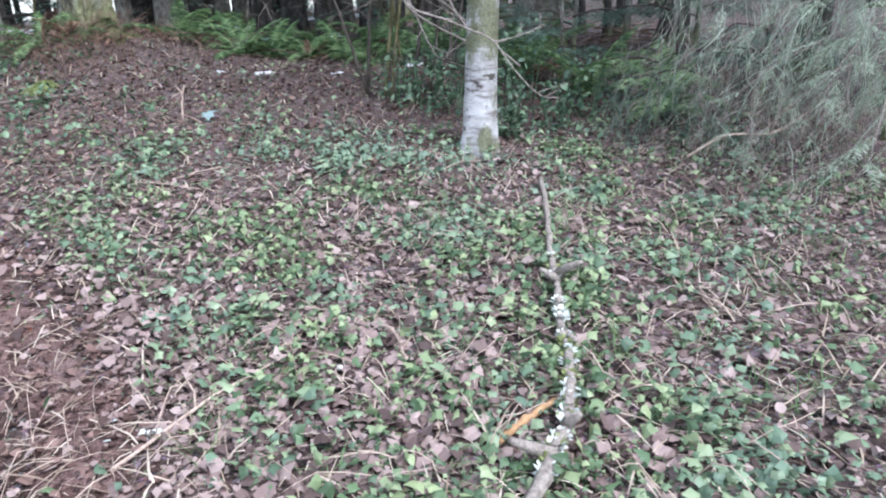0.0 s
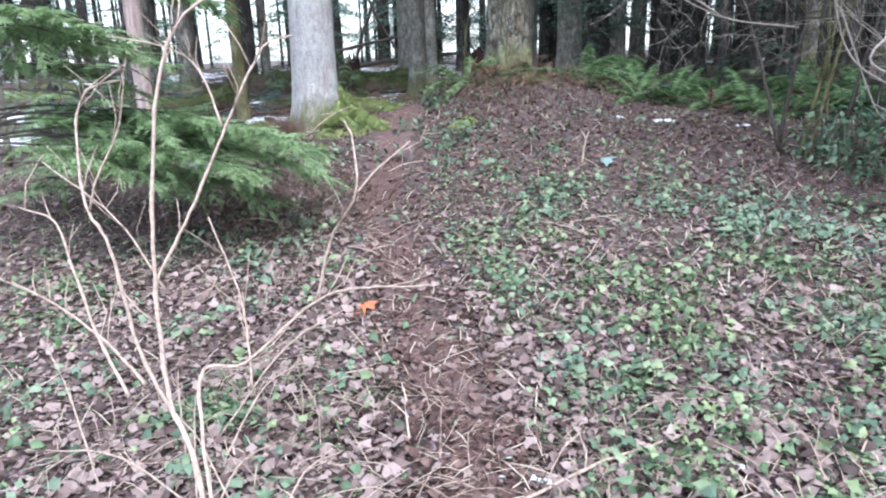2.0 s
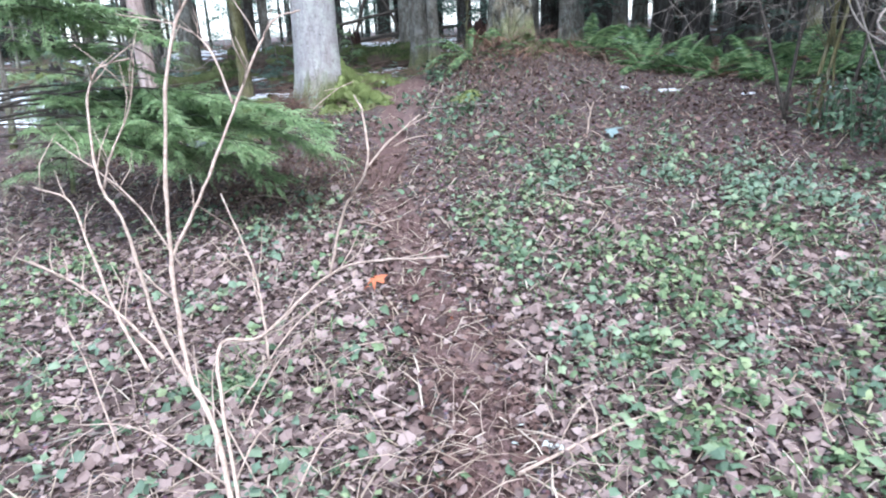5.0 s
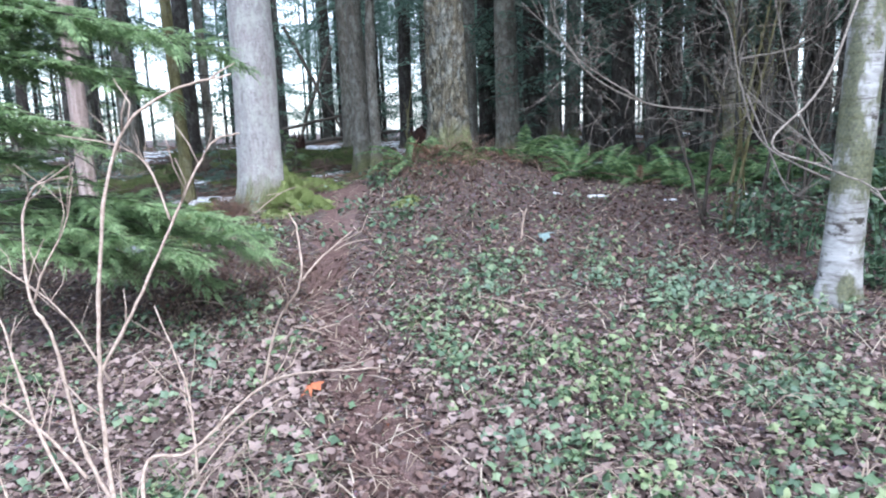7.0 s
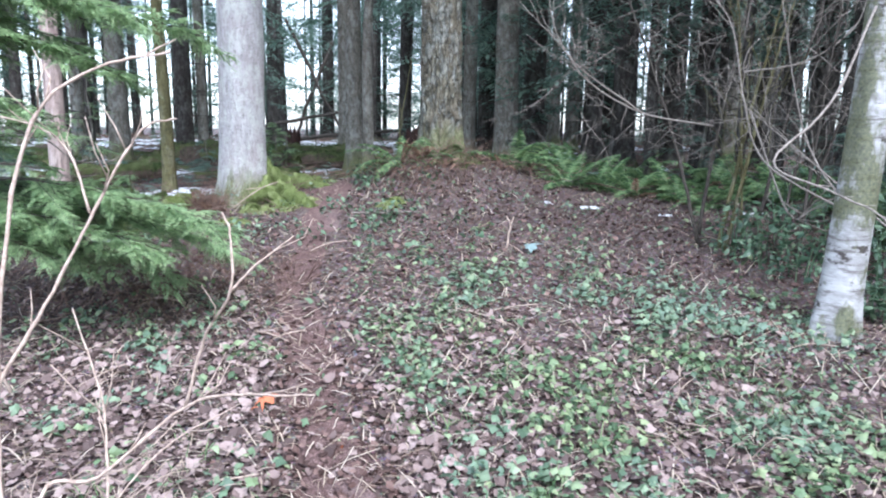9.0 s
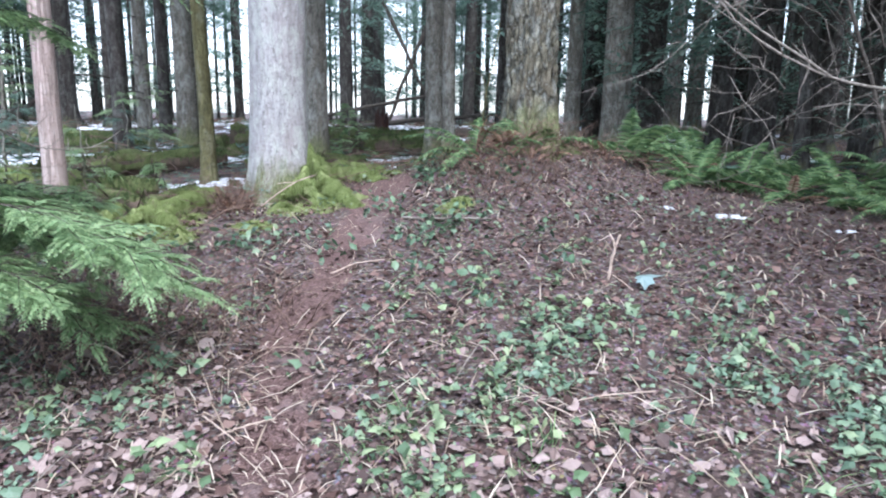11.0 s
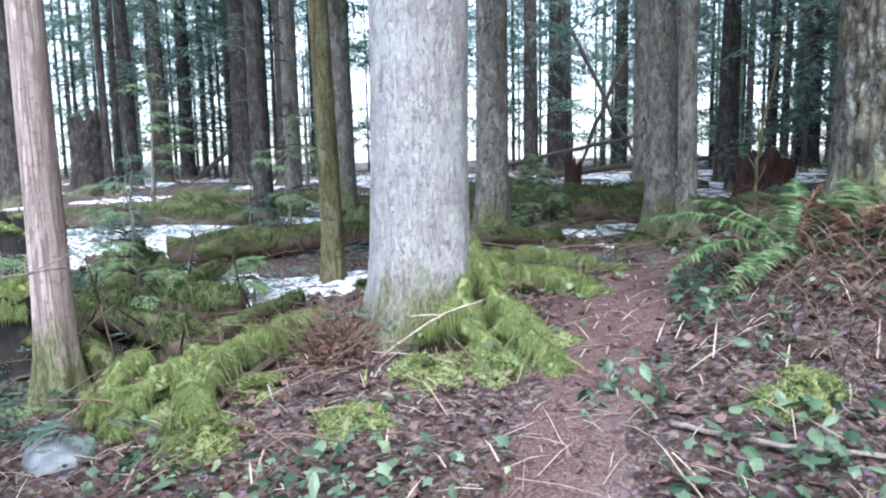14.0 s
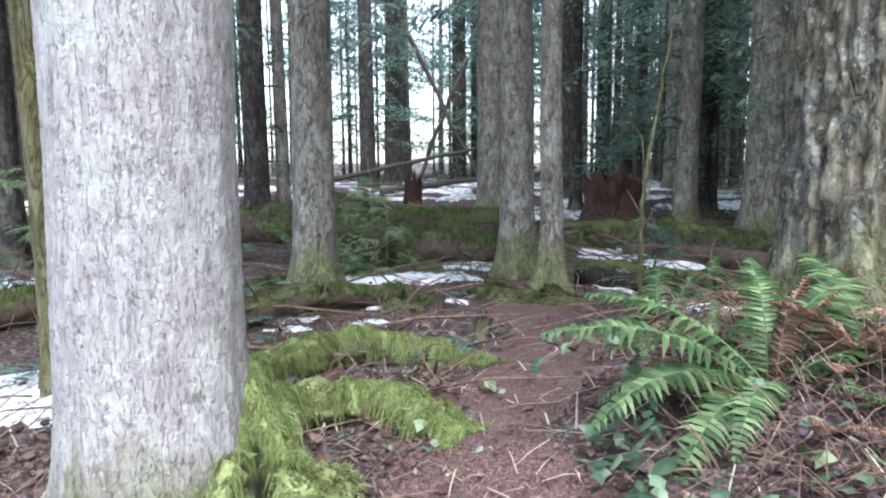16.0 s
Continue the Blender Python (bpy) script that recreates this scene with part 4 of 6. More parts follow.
by_path = thing("sword_fern", pose(-4.96, 8.76, ground_z(-4.96, 8.76) - 0.01), "green sword fern with long arching fronds over the path", "fern", "ferns")
for k, (turn, lift, size) in enumerate([(214, -4, 1.2), (232, 4, 1.05), (254, 10, 0.85), (192, -14, 1.05), (205, 6, 0.9), (62, -52, 0.95), (120, -40, 0.8), (30, -8, 0.95), (272, -6, 0.7)]):
    p = part("frond", FRONDS[k % 3], FERN, by_path)
    p.matrix_local = pose(0, 0, 0, 6 * math.sin(k * 2.3), lift, turn) @ Matrix.Diagonal((size, size, size, 1))
for turn, lift in ((48, -60), (20, -48)):
    p = part("frond", FRONDS_DEAD[0], FERN_DEAD, by_path, "withered rust-brown frond")
    p.matrix_local = pose(0, 0, 0, 5, lift, turn) @ Matrix.Diagonal((0.85, 0.85, 0.85, 1))
fern(-4.72, 8.95, 0.85, 3, 2, 3, label="sword fern with green and withered fronds by the fir")
fern(-3.7, 10.0, 1.25, 9, 3)
for i, (x, y) in enumerate([(-4.35, 9.05), (-4.0, 9.25), (-4.7, 8.95), (-4.15, 8.9), (-3.75, 9.5), (-4.78, 8.57), (-4.75, 8.88), (-4.5, 8.62), (-4.3, 8.75), (-4.55, 9.15), (-5.15, 9.45)]):
    fern(x, y, 0.55, 0, 60 + i, 3, label="withered rust-brown fern on the mound")
fern(-5.6, 9.3, 0.38, 6, 4)
for i, (x, y) in enumerate([(-6.72, 6.93), (-6.86, 7.08), (-6.6, 6.75), (-6.9, 6.85)]):
    fern(x, y, 0.5, 0, 80 + i, 8, label="heap of withered brown fern fronds beside the trunk")
for i, (x, y) in enumerate([(-4.9, 9.25), (-4.4, 9.0), (-4.55, 8.72), (-5.25, 9.1), (-4.15, 9.2)]):
    fern(x, y, 0.36, 6, 90 + i, 1, label="small green fern among brown litter on the mound")
fern(-9.55, 11.55, 0.75, 8, 5)
fern(-10.0, 12.2, 0.8, 8, 6)
gf = random.Random(46)
for i in range(20):
    fern(gf.uniform(-13.5, -4.5), gf.uniform(13.2, 21), gf.uniform(0.5, 0.9), 7, 120 + i, i % 3)
for i, (x, y, s) in enumerate([(-3.2, 10.9, 1.0), (-2.6, 10.4, 0.9), (-2.2, 11.4, 1.1), (-1.6, 10.6, 0.9), (-1.2, 11.6, 1.0), (-0.7, 10.4, 1.0), (-0.2, 11.2, 1.0), (0.3, 9.8, 1.1), (0.9, 8.4, 1.2), (1.5, 7.6, 1.1), (-3.6, 12.3, 1.0), (-2.7, 13.0, 1.1), (-5.9, 10.3, 0.8), (-6.2, 12.0, 0.7), (-4.1, 11.5, 1.0), (-1.0, 9.4, 0.7), (-5.4, 13.6, 0.9), (-10.3, 12.2, 0.9), (-10.8, 11.8, 0.8), (2.2, 7.1, 1.0), (-4.9, 11.0, 0.9), (-2.9, 9.9, 0.8), (-2.0, 10.0, 0.8), (-0.2, 10.3, 0.9), (-1.4, 9.9, 0.7)]):
    fern(x, y, s * (1.2 if x > -4.5 and y < 12.5 else 1.0), 8, 20 + i, 2 if i % 2 == 0 else 0)


# ---- hemlock boughs ----
def bough(parent, a, tip, mat, seed, dense=1.0, size=0.26, wood=TWIG_DARK, droop=0.2, bare=0.22, reach=0.42, fine=9):
    """A drooping branch from a to tip in the parent's frame, with flat feathery plumes along side shoots."""
    global rnd
    rnd = random.Random(seed)
    a, tip = Vector(a), Vector(tip)
    ln = (tip - a).length
    pts = curve_points(a, tip, 12, (0, 0, 0.1 * ln), 0.06, seed)
    b, s, sh = Build(), Build(), Build()
    b.tube(pts, [0.014 * (1 - 0.85 * i / 11) for i in range(12)], 5)
    d0 = (tip - a).normalized()
    side = d0.cross(Vector((0, 0, 1))).normalized()
    n = max(4, int(ln * (1 - bare) * 15 * dense))
    for i in range(n):
        t = bare + (1 - bare) * (i + 0.5) / n
        k = min(10, int(t * 11))
        p = pts[k].lerp(pts[k + 1], t * 11 - k)
        sg = 1 if i % 2 else -1
        L = (0.2 + 0.5 * ((1 - t) / (1 - bare)) ** 0.7) * ln * reach * rnd.uniform(0.4, 1.3)
        e = (d0 * 0.75 + side * sg * rnd.uniform(0.5, 1.0) + Vector((0, 0, rnd.uniform(-0.25 - droop, 0.1)))).normalized()
        if fine >= 12:
            e = (d0 * rnd.uniform(0.2, 1.0) + side * sg * rnd.uniform(0.3, 1.1) + Vector((0, 0, rnd.uniform(-0.32, 0.22)))).normalized()
        q = p + e * L + Vector((0, 0, -droop * L))
        sh.tube([p, p.lerp(q, 0.5) + Vector((0, 0, 0.02)), q], [0.004, 0.0025, 0.001], 3)
        m = max(2, int(L / (size * 0.27)))
        for j in range(m):
            u = (j + 0.5) / m
            c = p.lerp(q, u)
            for z in (-1, 1):
                w = (e * 0.8 + e.cross(Vector((0, 0, 1))) * z * rnd.uniform(0.4, 0.9) + Vector((0, 0, rnd.uniform(-0.3, 0.1)))).normalized()
                if fine >= 12:
                    w = (e * 0.6 + e.cross(Vector((0, 0, 1))) * z * rnd.uniform(0.1, 1.2) + Vector((0, 0, rnd.uniform(-0.35, 0.25)))).normalized()
                needle_spray(s, c, w, size * (rnd.uniform(0.5, 1.0) if fine < 12 else rnd.uniform(0.5, 1.6)) * (1.1 - 0.5 * u), fine, 0.35, 0.13 if fine < 12 else 0.24)
        if fine >= 12:
            needle_spray(s, q, (q - p).normalized(), size * rnd.uniform(0.7, 1.0), fine, 0.5, 0.24)
    br = part("bough", b, wood, parent)
    tagged(part("shoot_wood", sh, wood, br), kind="stuff")
    tagged(part("needles", s, mat, br, smooth=False), kind="stuff")


def hemlock(x, y, r, tall, tips, label, mat=NEEDLE, seed=1, dense=1.0, size=0.26, trunk=BARK_GREY, name="young_hemlock", wood=TWIG_DARK, rise=0.02):
    z = ground_z(x, y)
    ob = thing(name, pose(x, y, z), label, "tree")
    stem = Build()
    if tall < 3.5:
        stem.tube(curve_points((0, 0, -0.05), (0, 0, tall), 10, (0.03 * tall, 0.02 * tall, 0), 0.08, seed), [r * (1 - 0.92 * q / 9) for q in range(10)], 7)
    else:
        stem = trunk_build(r, tall, (0, 0), 0.4, 14)
    part("trunk", stem, trunk, ob)
    for i, (tx, ty, tz) in enumerate(tips):
        d = math.hypot(tx - x, ty - y)
        bough(ob, (0, 0, min(tall - 0.1, max(0.25, tz - z + rise * d))), (tx - x, ty - y, tz - z), mat, seed * 50 + i, dense, size, wood)
    return ob


young = hemlock(-6.35, 2.5, 0.07, 4.6, [(-7.3, 2.4, 1.7), (-6.9, 1.7, 2.3), (-5.6, 2.2, 2.9), (-6.6, 3.3, 3.2)],
                "young hemlock with bright green drooping feathery boughs", seed=1, dense=0.9, size=0.2)
ZB = young.matrix_world.translation.z
# tip, rise of the root above the tip, bare share of the bough
for i, (tx, ty, tz, rz, bare) in enumerate([(-4.12, 4.58, 0.7, 0.3, 0.5), (-3.8, 4.2, 0.95, 0.1, 0.55), (-4.4, 4.25, 0.5, 0.4, 0.55), (-4.1, 3.8, 0.78, 0.2, 0.5), (-4.75, 4.6, 0.85, 0.25, 0.5), (-4.5, 3.3, 0.8, 0.2, 0.45), (-5.0, 3.9, 0.95, 0.15, 0.45), (-5.2, 4.7, 1.0, 0.1, 0.5)]):
    bough(young, (0, 0, max(0.3, tz - ZB + rz)), (tx + 6.35, ty - 2.5, tz - ZB), NEEDLE, 700 + i, 1.5, 0.12, TWIG_DARK, 0.16, bare, 0.27, 12)
for i, (tx, ty, tz, rz, bare) in enumerate([(-4.15, 4.47, 2.5, 0.1, 0.3), (-4.16, 3.79, 2.6, 0.1, 0.3), (-4.52, 3.49, 1.8, 0.2, 0.35), (-4.42, 3.12, 2.0, 0.1, 0.3), (-4.9, 4.4, 2.25, 0.1, 0.35), (-5.3, 4.3, 2.5, 0.1, 0.3), (-4.7, 3.9, 2.75, 0.1, 0.3), (-4.9, 3.6, 1.6, 0.2, 0.4), (-5.2, 3.9, 1.9, 0.2, 0.35), (-4.3, 3.75, 2.25, 0.15, 0.35), (-4.75, 4.3, 2.65, 0.15, 0.3), (-5.0, 4.2, 1.2, 0.2, 0.45), (-4.7, 3.6, 1.2, 0.2, 0.45)]):
    bough(young, (0, 0, max(0.3, tz - 0.2 - ZB + rz)), (tx + 6.35, ty - 2.5, tz - 0.2 - ZB), NEEDLE, 740 + i, 1.15, 0.14, TWIG_DARK, 0.14, bare, 0.28, 12)
for i, (x, y, t) in enumerate([(-9.4, 4.7, 3.0), (-11.5, 5.3, 2.6), (-10.3, 12.4, 1.2), (-8.6, 6.3, 1.1), (-9.55, 11.85, 1.0), (-12.6, 9.6, 2.0), (-17, 9.0, 3.4), (-20, 14, 3.6), (-8.6, 7.2, 0.5), (-9.2, 9.3, 0.9), (-8.35, 4.9, 1.0), (-9.5, 5.9, 1.2), (-10.3, 6.7, 1.1), (-11.1, 8.3, 1.2), (-12.6, 7.4, 1.4), (-5.7, 15.5, 1.6), (-1.6, 13.5, 2.4), (0.6, 12.5, 3.0), (2.2, 9.3, 3.0)]):
    g = random.Random(90 + i)
    tips = []
    for k in range(12):
        a, h = g.uniform(0, 6.28), g.uniform(0.15, 0.95)
        L = t * 0.42 * (1.15 - h)
        tips.append((x + L * math.cos(a), y + L * math.sin(a), ground_z(x, y) + t * h * 0.9))
    hemlock(x, y, 0.012 + 0.012 * t, t, tips, "small dark green hemlock sapling among logs", NEEDLE_FAR if i > 8 else NEEDLE, 110 + i, 0.9, 0.22)
DEAD_BOUGHS = [
    [(-6.35, 2.55, 1.9), (-6.2, 3.6, 1.75), (-6.15, 4.32, 1.6), (-6.3, 4.7, 1.41), (-6.46, 5.02, 1.33), (-6.54, 5.49, 1.34)],
    [(-6.35, 2.55, 0.95), (-6.15, 3.5, 0.85), (-6.11, 4.17, 0.83), (-6.29, 4.51, 0.8), (-6.47, 4.83, 0.86), (-6.62, 5.2, 0.92)],
    [(-6.35, 2.55, 1.6), (-6.15, 3.7, 1.4), (-6.11, 4.44, 1.29), (-6.31, 4.61, 1.14), (-6.48, 4.85, 1.01)],
]
tree(4.6, 7.2, 0.4, BARK_DARK, 15, "dark conifer at the edge of the clearing", crown=True, snags=False)
grey_tree = hemlock(3.9, 6.3, 0.05, 3.2, [(2.1, 5.85, 1.0), (2.1, 5.05, 0.35), (2.5, 4.8, 0.75), (2.7, 4.45, 0.35), (2.0, 6.4, 1.15), (2.7, 4.6, 1.25), (2.2, 5.5, 0.7), (3.0, 4.7, 1.7), (1.9, 6.1, 1.6), (3.4, 4.8, 0.9)],
                    "half-dead conifer with grey-green lichen-hung drooping twigs", NEEDLE_GREY, 3, 0.3, 0.2, wood=TWIG_GREY, rise=0.25)


def hang_twigs(parent, x0, x1, y0, y1, z0, z1, n, mat, seed):
    """A veil of thin hanging twigs, forked, in a block of space beside the parent."""
    g = random.Random(seed)
    base = parent.matrix_world.translation
    b = Build()
    for i in range(n):
        p = Vector((g.uniform(x0, x1), g.uniform(y0, y1), 0)) - Vector((base.x, base.y, 0))
        top = ground_z(p.x + base.x, p.y + base.y) - base.z
        p.z = top + g.uniform(z0, z1)
        L = min(g.uniform(0.25, 0.8), p.z - top)
        d = Vector((g.uniform(-1.0, 0.3), g.uniform(-0.9, 0.5), -g.uniform(0.5, 1.6))).normalized()
        pts = curve_points(p, p + d * L, 5, (g.uniform(-0.06, 0.06), g.uniform(-0.06, 0.06), 0.08 * L), 0.1, i)
        r = g.uniform(0.0012, 0.0035)
        b.tube(pts, [r, r, r * 0.8, r * 0.6, r * 0.3], 3)
        for k in range(5):
            q = pts[g.randrange(1, 5)]
            e = (d + Vector((g.uniform(-1, 1), g.uniform(-1, 1), g.uniform(-0.6, 0.4)))).normalized()
            m = g.uniform(0.04, 0.2)
            b.tube([q, q + e * m * 0.5, q + e * m + Vector((0, 0, -0.02))], [r * 0.6, r * 0.5, r * 0.3], 3)
    tagged(part("twig_veil", b, mat, parent), kind="stuff")


hang_twigs(grey_tree, 1.9, 3.9, 4.4, 6.6, 0.35, 1.9, 430, NEEDLE_GREY, 91)
hang_twigs(grey_tree, 1.6, 3.6, 4.8, 6.8, 0.2, 1.2, 260, TWIG_GREY, 92)
hang_twigs(grey_tree, 1.4, 2.6, 5.6, 7.0, 0.15, 0.8, 160, NEEDLE_FAR, 93)
for i, (x, y, t) in enumerate([(1.2, 8.0, 1.5), (2.5, 8.3, 2.0), (3.3, 7.6, 1.6), (0.5, 8.9, 1.3), (-7.3, 4.5, 1.6), (-6.9, 3.9, 1.2), (3.2, 9.6, 2.6), (1.6, 9.6, 2.2), (-6.9, 12.9, 0.7)]):
    g = random.Random(190 + i)
    tips = []
    for k in range(16):
        a, h = g.uniform(0, 6.28), g.uniform(0.1, 0.95)
        L = t * 0.5 * (1.2 - h)
        tips.append((x + L * math.cos(a), y + L * math.sin(a), ground_z(x, y) + t * h * 0.9))
    hemlock(x, y, 0.012 + 0.012 * t, t, tips, "bushy dark green evergreen sapling at the forest edge", NEEDLE_FAR if i not in (4, 5) else NEEDLE, 40 + i, 0.9, 0.24)
hemlock(1.95, 6.7, 0.02, 0.9, [(1.5, 6.4, 0.75), (1.8, 6.1, 0.6), (2.2, 6.2, 0.8), (1.4, 6.8, 0.9), (2.4, 6.6, 0.7), (1.7, 6.9, 1.0)], "low dark green evergreen shrub under twigs", NEEDLE, 4, 1.2, 0.2)


# ---- bare shrubs and twigs ----
def twig_part(parent, pts, r0, r1, mat, seed, side=4, name="stem", reach=0.18):
    """A bent stem through a few points of the world, with short side twigs."""
    g = random.Random(seed)
    base = parent.matrix_world.translation
    line = [p - base + Vector((g.uniform(-1, 1), g.uniform(-1, 1), g.uniform(-1, 1))) * r0 * 0.35 for p in spline(pts, 6)]
    n = len(line)
    b = Build()
    b.tube(line, [(r0 + (r1 - r0) * i / n) * (1.25 if i % 5 == 0 else 1.0) for i in range(n)], 6)
    for k in range(side):
        i = g.randrange(max(1, n // 4), n - 1)
        p = line[i]
        d = (line[i + 1] - line[i]).normalized()
        e = (d + Vector((g.uniform(-1, 1), g.uniform(-1, 1), g.uniform(-0.3, 0.9)))).normalized()
        L = reach * g.uniform(0.4, 1.3)
        b.tube([p, p + e * L * 0.5 + Vector((0, 0, 0.01)), p + (e + Vector((g.uniform(-.3, .3), g.uniform(-.3, .3), 0.2))) * L], [r1 * 1.2, r1, r1 * 0.5], 4)
    return part(name, b, mat, parent)


for i, pts in enumerate(DEAD_BOUGHS):
    twig_part(young, pts, 0.009, 0.003, TWIG_GREY, 190 + i, 9, "dead_branch", 0.3)

bush = thing("bare_shrub", pose(-1.95, 1.4, ground_z(-1.95, 1.4)), "leafless pale tan shrub with thin branching stems", "shrub")
ROOT = (-1.95, 1.4, ground_z(-1.95, 1.4) - 0.02)
STEMS = [
    ([ROOT, (-2.23, 1.57, 0.21), (-2.42, 1.64, 0.35), (-2.52, 1.71, 0.64), (-2.55, 1.77, 1.01), (-2.57, 1.87, 1.45), (-2.53, 1.96, 1.74), (-2.42, 2.12, 1.9), (-2.27, 2.32, 1.97)], 0.012, 0.004),
    ([(-2.53, 1.72, 0.7), (-2.54, 1.75, 0.81), (-2.46, 1.85, 1.02), (-2.39, 1.99, 1.3), (-2.32, 2.12, 1.57), (-2.29, 2.21, 1.69), (-2.23, 2.3, 1.72)], 0.008, 0.003),
    ([(-2.5, 1.72, 0.2), (-2.73, 1.75, 0.46), (-2.82, 1.75, 0.9), (-2.92, 1.74, 1.08), (-3.0, 1.8, 1.37), (-2.96, 1.85, 1.53), (-2.79, 1.89, 1.57)], 0.009, 0.003),
    ([(-2.7, 1.65, 0.3), (-2.89, 1.68, 0.51), (-3.05, 1.71, 0.8), (-3.15, 1.73, 0.98), (-3.31, 1.67, 1.05)], 0.008, 0.003),
    ([(-2.0, 1.45, 0.0), (-2.34, 1.73, 0.43), (-2.23, 1.87, 0.47), (-2.03, 2.09, 0.69), (-1.77, 2.10, 0.78), (-1.61, 2.09, 0.81), (-1.47, 2.12, 0.83)], 0.008, 0.003),
    ([(-2.03, 2.09, 0.69), (-1.96, 2.13, 0.95), (-1.81, 2.11, 1.14), (-1.84, 2.15, 1.33), (-1.88, 2.16, 1.40)], 0.006, 0.003),
    ([(-1.81, 2.11, 1.14), (-1.75, 2.18, 1.23), (-1.67, 2.28, 1.32)], 0.0045, 0.002),
    ([(-2.3, 1.95, 0.3), (-2.35, 2.0, 0.49), (-2.42, 2.04, 0.69), (-2.59, 2.07, 0.99)], 0.006, 0.003),
    ([(-2.39, 2.03, 1.38), (-2.5, 2.04, 1.6), (-2.62, 1.99, 1.69), (-2.83, 1.89, 1.74)], 0.005, 0.002),
    ([(-2.65, 1.7, 0.35), (-2.86, 1.69, 0.5), (-3.07, 1.63, 0.65), (-3.26, 1.56, 0.75)], 0.007, 0.003),
    ([(-2.9, 1.74, 1.06), (-2.84, 1.76, 1.2), (-2.8, 1.85, 1.37), (-2.78, 1.9, 1.57)], 0.005, 0.002),
    ([(-2.56, 1.79, 0.75), (-2.84, 1.81, 1.01), (-3.2, 1.75, 1.24)], 0.005, 0.002),
]
for i, (pts, r0, r1) in enumerate(STEMS):
    twig_part(bush, pts, r0, r1, TWIG, 200 + i, 1 if i in (5, 6) else 5, reach=0.2)
for i in range(9):
    g = random.Random(300 + i)
    a, L = g.uniform(1.2, 3.6), g.uniform(0.4, 1.2)
    p = Vector(ROOT) + Vector((g.uniform(-0.9, 0.15), g.uniform(-0.1, 0.6), 0))
    p.z = ground_z(p.x, p.y)
    q = p + Vector((L * math.cos(a), L * math.sin(a) * 0.6, g.uniform(0.1, 0.55)))
    twig_part(bush, [p, p.lerp(q, 0.5) + Vector((0, 0, 0.12)), q], 0.005, 0.002, TWIG, 320 + i, 3, reach=0.15)

shrub = thing("bare_shrub", pose(-0.8, 7.65, ground_z(-0.8, 7.65)), "leafless grey shrub with mossy upright stems and bare twigs", "shrub")
for i in range(9):
    g = random.Random(400 + i)
    x0, y0 = -0.8 + g.uniform(-0.2, 1.0), 7.65 + g.uniform(-0.3, 0.5)
    p = on_ground(x0, y0)
    lean = Vector((g.uniform(-0.8, 0.7), g.uniform(-0.3, 0.4), 0))
    twig_part(shrub, [p, p + lean * 0.35 + Vector((0, 0, 1.0)), p + lean * 0.8 + Vector((0, 0, 2.0)), p + lean * 1.4 + Vector((0, 0, 3.2))], g.uniform(0.01, 0.024), 0.003, TWIG_DARK if i % 3 else BARK_MOSSY, 410 + i, 22, reach=0.6)
ARCS = [
    [(0.31, 6.67, 1.09), (-0.32, 6.65, 1.47), (-0.53, 6.84, 1.96), (-0.73, 7.08, 2.7), (-1.16, 7.17, 3.16)],
    [(0.65, 6.48, 0.94), (0.03, 6.71, 1.47), (-0.49, 6.86, 1.91)],
    [(-0.83, 7.56, 1.77), (-1.46, 7.27, 1.89), (-1.94, 7.08, 2.18), (-2.21, 7.0, 2.52), (-2.59, 6.87, 2.92)],
    [(-1.46, 7.27, 1.89), (-2.16, 7.01, 2.46), (-2.41, 7.01, 3.26)],
    [(-0.57, 7.2, 2.24), (-0.1, 7.45, 2.34), (0.27, 7.68, 2.65), (0.39, 7.81, 3.13)],
    [(-0.49, 6.86, 1.91), (-0.12, 6.68, 1.07), (0.06, 6.77, 1.1)],
    [(0.31, 6.67, 1.09), (-0.07, 7.04, 1.76), (-0.38, 7.44, 3.13)],
    [(0.3, 6.0, 2.6), (0.06, 5.4, 1.9), (-0.23, 4.95, 1.54), (0.06, 4.85, 1.39), (0.32, 4.78, 1.27), (0.42, 4.74, 1.13), (0.6, 4.67, 0.93), (0.75, 4.66, 0.89)],
    [(0.35, 4.78, 1.25), (0.54, 4.8, 1.3), (0.67, 4.83, 1.35)],
]
for i, pts in enumerate(ARCS):
    twig_part(shrub if i < 7 else BIRCH_TREE, pts, 0.009 if i != 8 else 0.004, 0.003, TWIG_GREY, 450 + i, 10 if i != 8 else 2, "branch", 0.4 if i < 7 else 0.15)

def shrub_veil(parent, n, seed):
    g = random.Random(seed)
    base = parent.matrix_world.translation
    b = Build()
    for i in range(n):
        p = Vector((g.uniform(-2.3, 0.5), g.uniform(6.9, 8.2), g.uniform(1.5, 3.4))) - base
        d = Vector((g.uniform(-1, 0.8), g.uniform(-0.6, 0.4), g.uniform(-0.5, 0.7))).normalized()
        L = g.uniform(0.25, 0.8)
        pts = curve_points(p, p + d * L, 5, (0, 0, g.uniform(-0.08, 0.08)), 0.12, i + seed)
        r = g.uniform(0.0015, 0.004)
        b.tube(pts, [r, r, r * 0.8, r * 0.6, r * 0.4], 3)
        for k in range(3):
            q = pts[g.randrange(1, 5)]
            e = (d + Vector((g.uniform(-1, 1), g.uniform(-1, 1), g.uniform(-0.6, 0.8)))).normalized() * g.uniform(0.06, 0.22)
            b.tube([q, q + e * 0.5, q + e], [r * 0.7, r * 0.5, r * 0.3], 3)
    tagged(part("twig_veil", b, TWIG_GREY, parent), kind="stuff")


